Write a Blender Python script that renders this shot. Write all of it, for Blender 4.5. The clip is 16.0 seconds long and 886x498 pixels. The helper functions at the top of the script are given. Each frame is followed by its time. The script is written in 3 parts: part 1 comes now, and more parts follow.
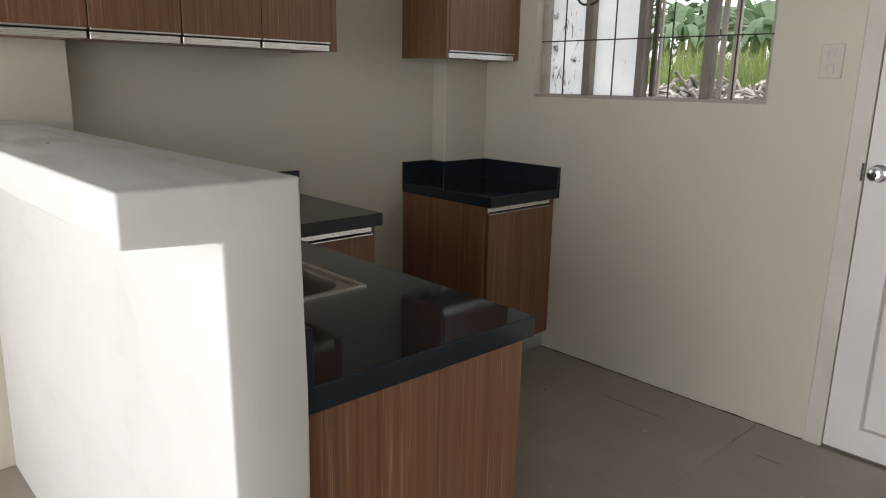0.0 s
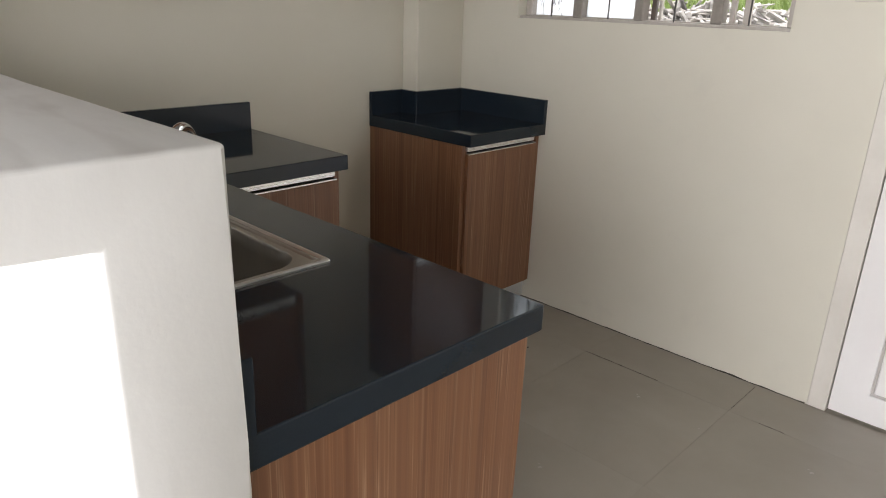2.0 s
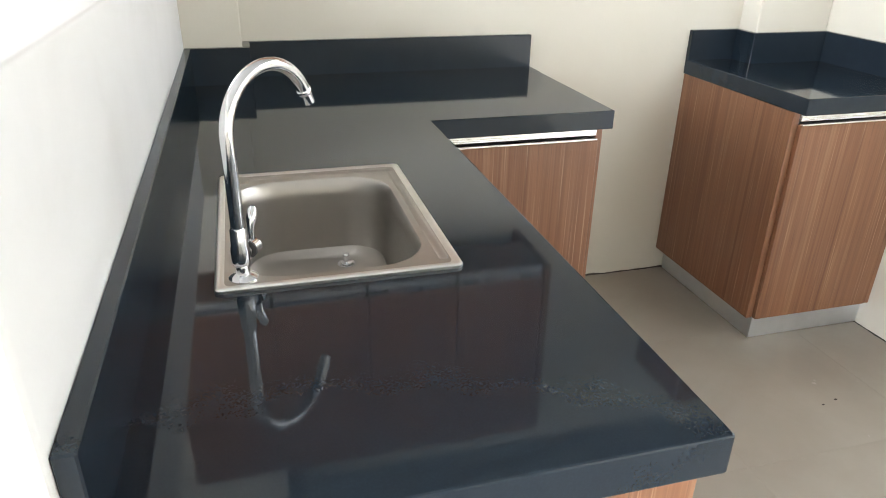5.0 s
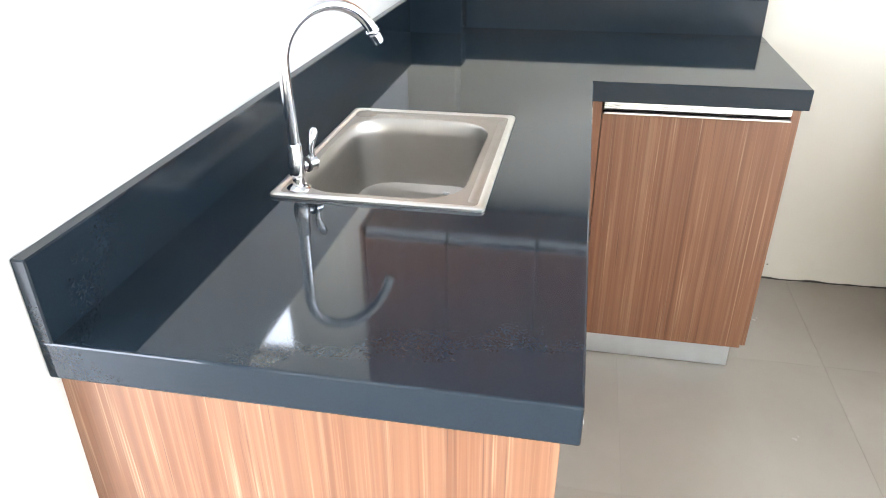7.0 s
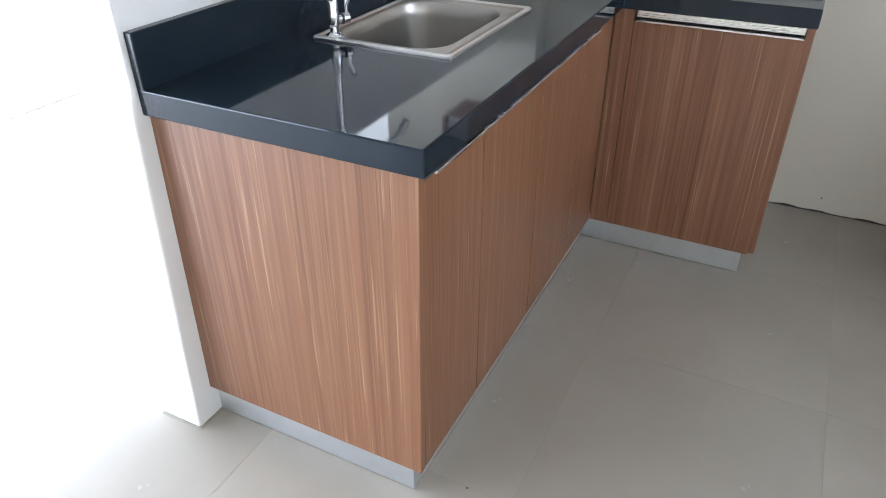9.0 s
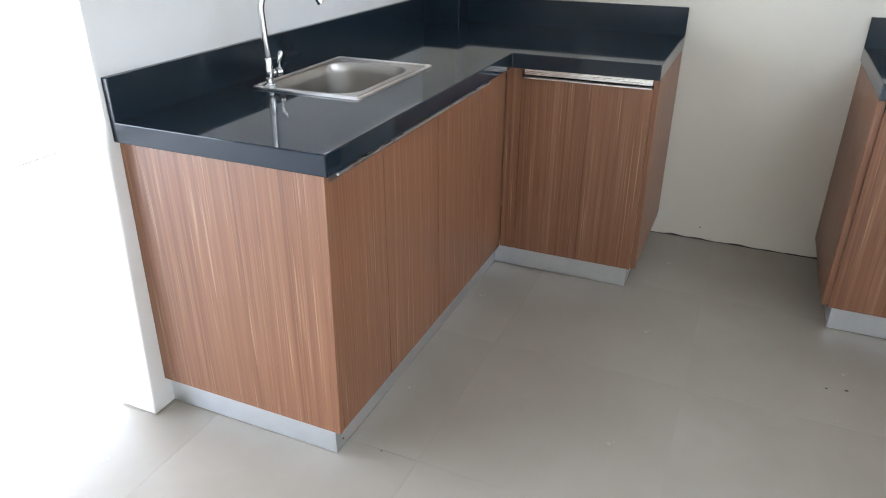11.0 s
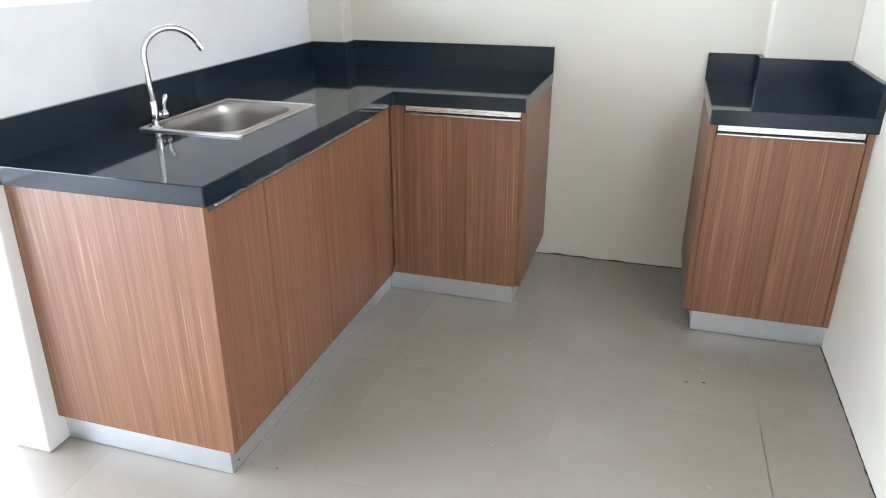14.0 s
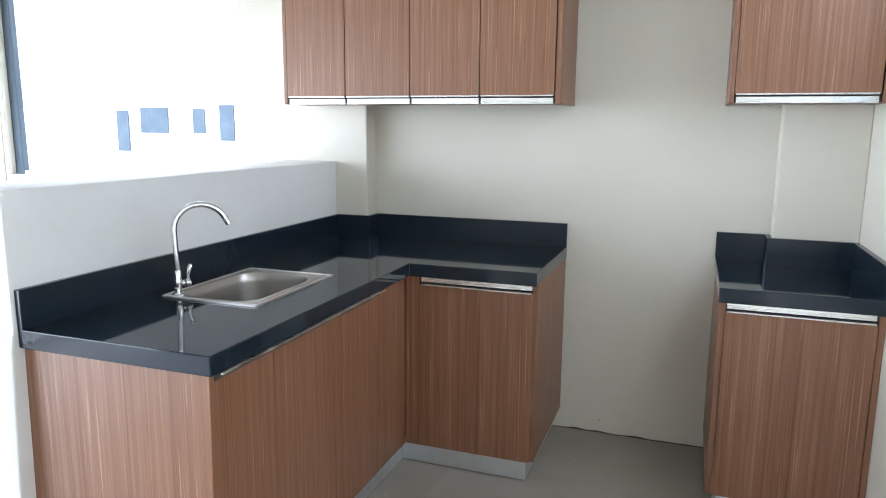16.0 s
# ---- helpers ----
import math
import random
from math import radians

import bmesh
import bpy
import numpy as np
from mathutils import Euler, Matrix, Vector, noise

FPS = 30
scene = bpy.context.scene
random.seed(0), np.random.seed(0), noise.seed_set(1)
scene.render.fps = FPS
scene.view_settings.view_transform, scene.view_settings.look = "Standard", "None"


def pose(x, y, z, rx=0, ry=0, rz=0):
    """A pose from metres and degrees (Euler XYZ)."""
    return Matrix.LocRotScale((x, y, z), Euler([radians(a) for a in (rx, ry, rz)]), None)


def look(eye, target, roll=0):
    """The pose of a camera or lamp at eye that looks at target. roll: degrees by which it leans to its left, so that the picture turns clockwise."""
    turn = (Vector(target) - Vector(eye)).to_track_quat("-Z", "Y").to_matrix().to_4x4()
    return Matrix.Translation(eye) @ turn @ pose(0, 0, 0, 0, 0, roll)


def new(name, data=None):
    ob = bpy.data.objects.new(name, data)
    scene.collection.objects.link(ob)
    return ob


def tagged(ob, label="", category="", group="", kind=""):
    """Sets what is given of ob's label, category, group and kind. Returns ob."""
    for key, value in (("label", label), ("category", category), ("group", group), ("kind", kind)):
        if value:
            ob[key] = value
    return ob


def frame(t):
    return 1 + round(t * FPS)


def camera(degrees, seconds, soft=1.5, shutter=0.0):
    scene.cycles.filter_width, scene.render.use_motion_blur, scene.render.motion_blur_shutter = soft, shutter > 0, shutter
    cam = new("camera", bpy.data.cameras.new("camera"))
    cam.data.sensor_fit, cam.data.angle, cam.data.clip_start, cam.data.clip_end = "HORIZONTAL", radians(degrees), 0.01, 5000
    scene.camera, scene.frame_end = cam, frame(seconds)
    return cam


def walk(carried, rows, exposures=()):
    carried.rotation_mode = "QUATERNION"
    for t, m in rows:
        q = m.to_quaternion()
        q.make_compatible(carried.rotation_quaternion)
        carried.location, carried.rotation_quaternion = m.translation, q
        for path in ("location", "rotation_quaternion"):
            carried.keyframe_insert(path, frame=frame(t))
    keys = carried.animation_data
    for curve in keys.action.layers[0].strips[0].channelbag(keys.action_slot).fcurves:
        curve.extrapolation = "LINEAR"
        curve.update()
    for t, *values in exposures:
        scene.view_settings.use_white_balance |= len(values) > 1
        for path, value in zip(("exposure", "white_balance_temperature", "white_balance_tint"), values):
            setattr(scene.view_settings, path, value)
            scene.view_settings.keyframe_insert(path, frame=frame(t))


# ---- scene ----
cam = camera(64.9, 16.0, soft=1.0)
EXPOSURES = [
    (0, -1.87, 6850, 14), (1, -1.56, 6850, 14), (1.5, -1.27, 6800, 14), (2, -1.05, 6700, 14), (2.5, -0.75, 6550, 13), (3, -0.38, 6400, 13), (3.5, 0.02, 6350, 12), (4, 0.17, 6200, 10),
    (6.5, 1.52, 6300, 13), (7.5, 1.45, 5320, 9), (8, 1.08, 5250, 8), (8.5, 0.64, 5450, 9), (9, 0.29, 5600, 12), (11.5, 0.31, 5680, 12), (13, 0.32, 5730, 11), (13.5, 0.48, 5730, 11), (14.5, 0.59, 5730, 11), (15.5, 0.41, 5670, 10), (16, 0.07, 5620, 10),
]
PATH = [
    (0, (-0.607, -0.987, 1.428), (0.723, 0.433, 0.964), 1.1),
    (0.5, (-0.569, -0.963, 1.424), (0.736, 0.45, 0.877), 1.6),
    (1, (-0.519, -0.896, 1.427), (0.844, 0.452, 0.856), 3.4),
    (1.5, (-0.423, -0.766, 1.436), (0.981, 0.52, 0.824), 3.5),
    (2, (-0.377, -0.684, 1.427), (0.986, 0.617, 0.757), 2.1),
    (2.5, (-0.292, -0.616, 1.419), (0.915, 0.831, 0.75), 2.1),
    (3, (-0.14, -0.589, 1.427), (0.831, 1.033, 0.772), 2.2),
    (3.5, (-0.028, -0.57, 1.42), (0.775, 1.134, 0.746), 1.8),
    (4, (0.022, -0.559, 1.399), (0.72, 1.14, 0.608), 1.8),
    (4.2, (0.043, -0.524, 1.382), (0.734, 1.167, 0.567), 1.7),
    (6.3, (0.453, -0.449, 1.384), (0.345, 1.308, 0.435), 0.8),
    (6.5, (0.501, -0.48, 1.384), (0.32, 1.261, 0.416), 0.8),
    (7, (0.588, -0.557, 1.378), (0.241, 1.166, 0.423), -0.6),
    (7.5, (0.674, -0.671, 1.36), (0.206, 1.009, 0.383), -1.0),
    (8, (0.777, -0.795, 1.364), (0.142, 0.808, 0.351), -2.0),
    (8.5, (0.92, -0.846, 1.362), (0.238, 0.727, 0.332), -1.5),
    (9, (1.107, -0.89, 1.362), (0.343, 0.612, 0.286), -0.2),
    (11.3, (1.473, -1.237, 1.395), (0.757, 0.418, 0.529), 0.4),
    (11.5, (1.503, -1.246, 1.399), (0.798, 0.419, 0.545), 1.4),
    (12, (1.549, -1.273, 1.402), (0.845, 0.434, 0.634), 0.1),
    (12.5, (1.596, -1.286, 1.415), (0.881, 0.413, 0.64), 0.6),
    (13, (1.611, -1.299, 1.412), (0.937, 0.421, 0.645), -0.4),
    (13.5, (1.616, -1.311, 1.408), (1.037, 0.434, 0.621), -0.6),
    (14, (1.618, -1.321, 1.409), (1.077, 0.435, 0.621), -0.1),
    (14.5, (1.633, -1.329, 1.405), (1.053, 0.423, 0.635), -0.3),
    (15, (1.66, -1.329, 1.41), (1.032, 0.437, 0.712), -0.4),
    (15.5, (1.667, -1.325, 1.432), (1.026, 0.499, 0.922), 0.3),
    (16, (1.688, -1.325, 1.451), (1.025, 0.53, 1.105), 0.5),
]
walk(cam, [(t, look(eye, target, roll)) for t, eye, target, roll in PATH], EXPOSURES)

# ---- world, sun and large lights ----
world = bpy.data.worlds.new("sky")
scene.world = world
world.use_nodes = True
wn = world.node_tree.nodes
sky = wn.new("ShaderNodeTexSky")
sky.sky_type = "NISHITA"
sky.sun_disc = False
sky.sun_elevation = radians(52)
sky.sun_rotation = radians(215)
sky.dust_density = 4.0
sky.air_density = 1.0
wn["Background"].inputs["Strength"].default_value = 0.15
cloud = wn.new("ShaderNodeMix")
cloud.data_type = "RGBA"
cloud.inputs[0].default_value = 0.7  # a thin white overcast
cloud.inputs[7].default_value = (60.0, 61.4, 63.4, 1)
world.node_tree.links.new(sky.outputs[0], cloud.inputs[6])
world.node_tree.links.new(cloud.outputs[2], wn["Background"].inputs["Color"])

SUN = bpy.data.lights.new("sun", "SUN")
SUN.energy, SUN.angle, SUN.color = 3.4, radians(14), (1.0, 0.97, 0.92)
sun = new("sun", SUN)
sun.matrix_world = look((-5, -7, 12), (0, 0, 0))


def window_light(name, eye, target, width, height, watts, colour, spread=180):
    """An area lamp that fills an opening of the room with the sky's light."""
    data = bpy.data.lights.new(name, "AREA")
    data.shape, data.size, data.size_y = "RECTANGLE", width, height
    data.energy, data.color, data.spread = watts, colour, radians(spread)
    ob = new(name, data)
    ob.matrix_world = look(eye, target)
    return ob


window_light("daylight_west", (-2.44, -1.74, 1.15), (0, -1.74, 1.15), 6.8, 2.1, 205, (0.93, 0.97, 1.0), 112)
window_light("daylight_east", (2.375, 0.855, 2.13), (0, 0.855, 1.2), 1.12, 0.40, 6.5, (0.85, 0.93, 1.0))

# ---- materials ----


def material(name, rough=0.5, metal=0.0, spec=0.5, coat=0.0):
    m = bpy.data.materials.new(name)
    m.use_nodes = True
    b = m.node_tree.nodes["Principled BSDF"]
    b.inputs["Roughness"].default_value = rough
    b.inputs["Metallic"].default_value = metal
    b.inputs["Specular IOR Level"].default_value = spec
    b.inputs["Coat Weight"].default_value = coat
    return m, m.node_tree.nodes, m.node_tree.links, b


def coords(n, l, scale=(1, 1, 1)):
    c = n.new("ShaderNodeTexCoord")
    p = n.new("ShaderNodeMapping")
    p.inputs["Scale"].default_value = scale
    l.new(c.outputs["Object"], p.inputs["Vector"])
    return p.outputs[0]


def noise_at(n, l, vec, scale, detail=3.0, rough=0.5, distortion=0.0):
    t = n.new("ShaderNodeTexNoise")
    t.inputs["Scale"].default_value = scale
    t.inputs["Detail"].default_value = detail
    t.inputs["Roughness"].default_value = rough
    t.inputs["Distortion"].default_value = distortion
    l.new(vec, t.inputs["Vector"])
    return t.outputs[0]


def ramp(n, l, fac, stops):
    r = n.new("ShaderNodeValToRGB")
    e = r.color_ramp.elements
    while len(e) < len(stops):
        e.new(0.5)
    for k, (p, c) in enumerate(stops):
        e[k].position = p
        e[k].color = (*c, 1) if len(c) == 3 else c
    l.new(fac, r.inputs[0])
    return r.outputs[0]


def mix(n, l, fac, a, b, kind="MIX"):
    x = n.new("ShaderNodeMix")
    x.data_type, x.blend_type = "RGBA", kind
    for sock, v in ((x.inputs[0], fac), (x.inputs[6], a), (x.inputs[7], b)):
        if isinstance(v, (int, float)):
            sock.default_value = v
        elif isinstance(v, tuple):
            sock.default_value = (*v, 1)
        else:
            l.new(v, sock)
    return x.outputs[2]


def grey(a):
    return (a, a, a)


def bump(n, l, b, height, strength, distance=0.001):
    k = n.new("ShaderNodeBump")
    k.inputs["Strength"].default_value = strength
    k.inputs["Distance"].default_value = distance
    l.new(height, k.inputs["Height"])
    l.new(k.outputs[0], b.inputs["Normal"])


def spans(n, l, fac, lo, hi, b, sock):
    r = n.new("ShaderNodeMapRange")
    r.inputs[3].default_value, r.inputs[4].default_value = lo, hi
    l.new(fac, r.inputs[0])
    l.new(r.outputs[0], b.inputs[sock])


def mottled(name, c1, c2, scale, rough, metal=0.0, fine=60.0, relief=0.15, spec=0.5, grain=0.25):
    """A surface of two near tones in broad clouds, with fine grain and relief."""
    m, n, l, b = material(name, rough, metal, spec)
    v = coords(n, l)
    broad = noise_at(n, l, v, scale, 4)
    small = noise_at(n, l, v, fine, 3)
    col = ramp(n, l, broad, [(0.3, c1), (0.7, c2)])
    col = mix(n, l, grain, col, ramp(n, l, small, [(0.3, grey(0.35)), (0.7, grey(0.65))]), "OVERLAY")
    l.new(col, b.inputs["Base Color"])
    spans(n, l, broad, max(rough - 0.08, 0.02), min(rough + 0.08, 1), b, "Roughness")
    bump(n, l, b, small, relief)
    return m


def paint_wall():
    """Cream emulsion on rendered block: broad unevenness, roller grain and a few faint smudges."""
    m, n, l, b = material("cream_wall_paint", 0.55, 0, 0.35)
    v = coords(n, l)
    broad = noise_at(n, l, v, 1.1, 4)
    smudge = noise_at(n, l, v, 3.7, 5, 0.65)
    grain = noise_at(n, l, v, 140, 2)
    wave = noise_at(n, l, v, 6, 2)
    col = ramp(n, l, broad, [(0.3, (0.598, 0.565, 0.480)), (0.7, (0.658, 0.627, 0.540))])
    col = mix(n, l, ramp(n, l, smudge, [(0.62, grey(0)), (0.82, grey(0.35))]), col, (0.50, 0.475, 0.43))
    l.new(col, b.inputs["Base Color"])
    spans(n, l, broad, 0.42, 0.62, b, "Roughness")
    h = mix(n, l, 0.75, grain, wave)
    bump(n, l, b, h, 0.35, 0.002)
    return m


def ledge_paint():
    """White paint on the half wall, wiped with greyish plaster smears on top."""
    m, n, l, b = material("half_wall_paint", 0.5, 0, 0.4)
    v = coords(n, l)
    smear = noise_at(n, l, coords(n, l, (9, 2.2, 3)), 1.6, 5, 0.6, 0.6)
    grain = noise_at(n, l, v, 120, 2)
    col = ramp(n, l, smear, [(0.35, (0.755, 0.752, 0.738)), (0.6, (0.73, 0.725, 0.71)), (0.74, (0.695, 0.688, 0.67))])
    wiped = noise_at(n, l, coords(n, l, (4, 1.2, 1)), 1.9, 3, 0.5, 0.6)
    geo, sep = n.new("ShaderNodeNewGeometry"), n.new("ShaderNodeSeparateXYZ")
    l.new(geo.outputs["True Normal"], sep.inputs[0])
    dirty = mix(n, l, ramp(n, l, wiped, [(0.48, grey(0)), (0.68, grey(0.65))]), col, (0.48, 0.455, 0.43))
    col = mix(n, l, sep.outputs["Z"], col, dirty)
    l.new(col, b.inputs["Base Color"])
    spans(n, l, smear, 0.38, 0.6, b, "Roughness")
    bump(n, l, b, mix(n, l, 0.6, grain, smear), 0.3, 0.002)
    return m


def laminate():
    """Reddish-brown zebrano laminate: vertical bands, fine dark lines and pale broken streaks."""
    m, n, l, b = material("zebrano_laminate", 0.42, 0, 0.6)
    band = noise_at(n, l, coords(n, l, (24, 24, 0.15)), 1.0, 2)
    line = noise_at(n, l, coords(n, l, (105, 105, 0.4)), 1.0, 3, 0.6)
    fine = noise_at(n, l, coords(n, l, (320, 320, 1.6)), 1.0, 2)
    wide = noise_at(n, l, coords(n, l, (9, 9, 0.1)), 1.0, 1)
    pale = noise_at(n, l, coords(n, l, (150, 150, 1.1)), 1.0, 3, 0.6)
    tick = noise_at(n, l, coords(n, l, (170, 170, 2.4)), 1.0, 2, 0.55)
    dark = noise_at(n, l, coords(n, l, (230, 230, 2.6)), 1.3, 2, 0.5)
    col = ramp(n, l, line, [(0.28, (0.105, 0.037, 0.016)), (0.5, (0.176, 0.071, 0.031)), (0.72, (0.243, 0.113, 0.055))])
    col = mix(n, l, ramp(n, l, band, [(0.3, grey(0.0)), (0.7, grey(0.55))]), col, (0.247, 0.117, 0.058))
    col = mix(n, l, ramp(n, l, fine, [(0.35, grey(0.0)), (0.7, grey(0.45))]), col, (0.157, 0.066, 0.032))
    col = mix(n, l, ramp(n, l, pale, [(0.52, grey(0)), (0.72, grey(0.42))]), col, (0.372, 0.227, 0.138))
    col = mix(n, l, ramp(n, l, wide, [(0.35, grey(0)), (0.65, grey(0.3))]), col, (0.237, 0.115, 0.061))
    col = mix(n, l, ramp(n, l, tick, [(0.61, grey(0)), (0.75, grey(0.6))]), col, (0.451, 0.288, 0.182))
    col = mix(n, l, ramp(n, l, dark, [(0.635, grey(0)), (0.74, grey(0.6))]), col, (0.069, 0.029, 0.019))
    l.new(col, b.inputs["Base Color"])
    spans(n, l, line, 0.30, 0.46, b, "Roughness")
    bump(n, l, b, fine, 0.08, 0.0006)
    return m


def granite():
    """Polished black granite: near-black with tiny grey-blue flecks and faint wiping marks."""
    m, n, l, b = material("polished_black_granite", 0.07, 0, 0.36)
    v = coords(n, l)
    fleck = noise_at(n, l, v, 300, 2, 0.6)
    cloud = noise_at(n, l, v, 16, 4, 0.6)
    wipe = noise_at(n, l, coords(n, l, (3, 9, 3)), 1.5, 4, 0.6)
    col = ramp(n, l, fleck, [(0.40, (0.0098, 0.0166, 0.0248)), (0.66, (0.0112, 0.0186, 0.0275)), (0.85, (0.014, 0.022, 0.031))])
    col = mix(n, l, ramp(n, l, cloud, [(0.4, grey(0)), (0.75, grey(0.3))]), col, (0.016, 0.025, 0.033))
    l.new(col, b.inputs["Base Color"])
    spans(n, l, wipe, 0.025, 0.085, b, "Roughness")
    return m


def honed():
    """The same granite on sawn upstands, less polished than the top."""
    m = GRANITE.copy()
    m.name = "honed_black_granite"
    r = next(x for x in m.node_tree.nodes if x.type == "MAP_RANGE")
    r.inputs[3].default_value, r.inputs[4].default_value = 0.11, 0.24
    return m


def brushed(name, colour, rough, scale, relief=0.03):
    m, n, l, b = material(name, rough, 1.0)
    s = noise_at(n, l, coords(n, l, scale), 1.0, 2)
    cloud = noise_at(n, l, coords(n, l), 20, 3)
    dull = tuple(c * 0.94 for c in colour)
    l.new(ramp(n, l, cloud, [(0.3, dull), (0.7, colour)]), b.inputs["Base Color"])
    spans(n, l, s, rough - 0.07, rough + 0.1, b, "Roughness")
    bump(n, l, b, s, relief, 0.0002)
    return m


def floor_tile():
    """Cream polished porcelain, each tile a little different, with faint clouds and smudges."""
    m, n, l, b = material("cream_porcelain_tile", 0.16, 0, 0.5)
    v = coords(n, l)
    info = n.new("ShaderNodeObjectInfo")
    cloud = noise_at(n, l, v, 2.3, 5, 0.6, 0.4)
    dust = noise_at(n, l, v, 9, 4, 0.7)
    col = ramp(n, l, cloud, [(0.3, (0.285, 0.254, 0.213)), (0.7, (0.335, 0.301, 0.256))])
    col = mix(n, l, ramp(n, l, info.outputs["Random"], [(0, grey(0)), (1, grey(0.3))]), col, (0.315, 0.283, 0.24))
    col = mix(n, l, ramp(n, l, dust, [(0.6, grey(0)), (0.8, grey(0.25))]), col, (0.275, 0.249, 0.215))
    l.new(col, b.inputs["Base Color"])
    spans(n, l, dust, 0.12, 0.34, b, "Roughness")
    bump(n, l, b, cloud, 0.05, 0.002)
    return m


def filmed_glass(name, dirt):
    """Window glass still covered with whitish film, dirty and scribbled by rain streaks."""
    m, n, l, b = material(name, 0.55, 0, 0.4)
    v = coords(n, l)
    stain = noise_at(n, l, coords(n, l, (1, 14, 5)), 1.6, 6, 0.7, 1.2)
    cloud = noise_at(n, l, v, 7, 4)
    col = ramp(n, l, cloud, [(0.3, (0.84, 0.87, 0.90)), (0.7, (0.95, 0.96, 0.97))])
    col = mix(n, l, ramp(n, l, stain, [(dirt, grey(0)), (dirt + 0.05, grey(0.9))]), col, (0.12, 0.125, 0.13))
    l.new(col, b.inputs["Base Color"])
    tr = n.new("ShaderNodeBsdfTranslucent")
    l.new(col, tr.inputs["Color"])
    mx = n.new("ShaderNodeMixShader")
    mx.inputs[0].default_value = 0.93
    l.new(b.outputs[0], mx.inputs[1])
    l.new(tr.outputs[0], mx.inputs[2])
    l.new(mx.outputs[0], n["Material Output"].inputs["Surface"])
    return m


def leaf_green(name, c1, c2):
    m, n, l, b = material(name, 0.45, 0, 0.4)
    v = coords(n, l)
    t = noise_at(n, l, v, 3.0, 4)
    geo = n.new("ShaderNodeNewGeometry")
    col = mix(n, l, geo.outputs["Random Per Island"], ramp(n, l, t, [(0.3, c1), (0.7, c2)]), tuple(0.5 * (p + q) for p, q in zip(c1, c2)))
    l.new(col, b.inputs["Base Color"])
    tr = n.new("ShaderNodeBsdfTranslucent")
    l.new(col, tr.inputs["Color"])
    mx = n.new("ShaderNodeMixShader")
    mx.inputs[0].default_value = 0.4
    l.new(b.outputs[0], mx.inputs[1])
    l.new(tr.outputs[0], mx.inputs[2])
    l.new(mx.outputs[0], n["Material Output"].inputs["Surface"])
    return m


PAINT = paint_wall()
LEDGE = ledge_paint()
WOOD = laminate()
GRANITE = granite()
HONED = honed()
TILE = floor_tile()
STEEL = brushed("satin_stainless_steel", (0.45, 0.43, 0.40), 0.34, (30, 30, 260))
# The bowl's steel again, lightened to carry the brightness the rim reflects.
RIM = brushed("highlit_steel_rim", (0.80, 0.79, 0.77), 0.30, (12, 12, 12), 0.002)
CHROME = brushed("chrome", (0.82, 0.83, 0.85), 0.10, (90, 90, 90))
ALU = brushed("brushed_aluminium", (0.88, 0.88, 0.88), 0.27, (8, 8, 500))
KICK = brushed("aluminium_faced_plinth", (0.74, 0.77, 0.80), 0.42, (6, 6, 160))
GROUT = mottled("grey_grout", (0.25, 0.225, 0.19), (0.31, 0.28, 0.24), 8, 0.9)
GAP = mottled("dark_dirt_and_gap_shade", (0.03, 0.026, 0.022), (0.09, 0.075, 0.06), 30, 0.95)
# Recessed aluminium of the pulls, with its shade put into a darker grey.
SLOT = mottled("shaded_pull_grey", (0.085, 0.08, 0.078), (0.13, 0.125, 0.12), 25, 0.5, metal=0.3)
CRACK = mottled("dirty_cracked_grout", (0.06, 0.05, 0.04), (0.26, 0.225, 0.185), 45, 0.95)
# The ceiling is unseen; its grey is set low to bounce less light.
CEIL = mottled("darkened_ceiling", (0.27, 0.265, 0.255), (0.33, 0.325, 0.315), 2, 0.85)
DOOR_PAINT = mottled("white_gloss_door_paint", (0.74, 0.71, 0.70), (0.79, 0.77, 0.76), 3, 0.36, fine=90, relief=0.05, grain=0.05)
FRAME = mottled("dull_window_paint", (0.36, 0.325, 0.285), (0.48, 0.44, 0.395), 6, 0.45)
TAUPE = mottled("taupe_mullion_paint", (0.20, 0.175, 0.15), (0.28, 0.25, 0.22), 6, 0.5)
SASH_DARK = mottled("dark_brown_sash_paint", (0.06, 0.045, 0.037), (0.10, 0.075, 0.06), 8, 0.5)
# Door white darkened for the shade in the panel grooves, with some dirt.
GROOVE = mottled("shaded_dirty_groove", (0.40, 0.37, 0.345), (0.54, 0.51, 0.485), 12, 0.8)
JAMB = mottled("worn_cream_jamb_paint", (0.60, 0.565, 0.51), (0.67, 0.635, 0.58), 5, 0.5, relief=0.08, grain=0.06)
IRON = mottled("dark_painted_iron", (0.035, 0.034, 0.034), (0.07, 0.066, 0.062), 20, 0.55)
# Carcass coloured dark, so seams and slots between doors read as shaded.
INSIDE = mottled("shaded_cabinet_recess", (0.05, 0.04, 0.035), (0.07, 0.055, 0.045), 10, 0.8)
PLASTIC = mottled("ivory_switch_plastic", (0.55, 0.52, 0.465), (0.60, 0.57, 0.51), 30, 0.4, relief=0.03, grain=0.05)
FILM = filmed_glass("scribbled_film_on_glass", 0.565)
FILM_CLEAN = filmed_glass("faint_film_on_glass", 0.69)
GRASS = leaf_green("grass_blades", (0.20, 0.29, 0.09), (0.38, 0.46, 0.19))
BANANA = leaf_green("banana_leaf", (0.10, 0.20, 0.10), (0.26, 0.38, 0.22))
FOLIAGE = leaf_green("dark_foliage", (0.05, 0.11, 0.04), (0.13, 0.22, 0.08))
STALK = mottled("banana_stalk", (0.20, 0.24, 0.10), (0.30, 0.32, 0.16), 9, 0.7)
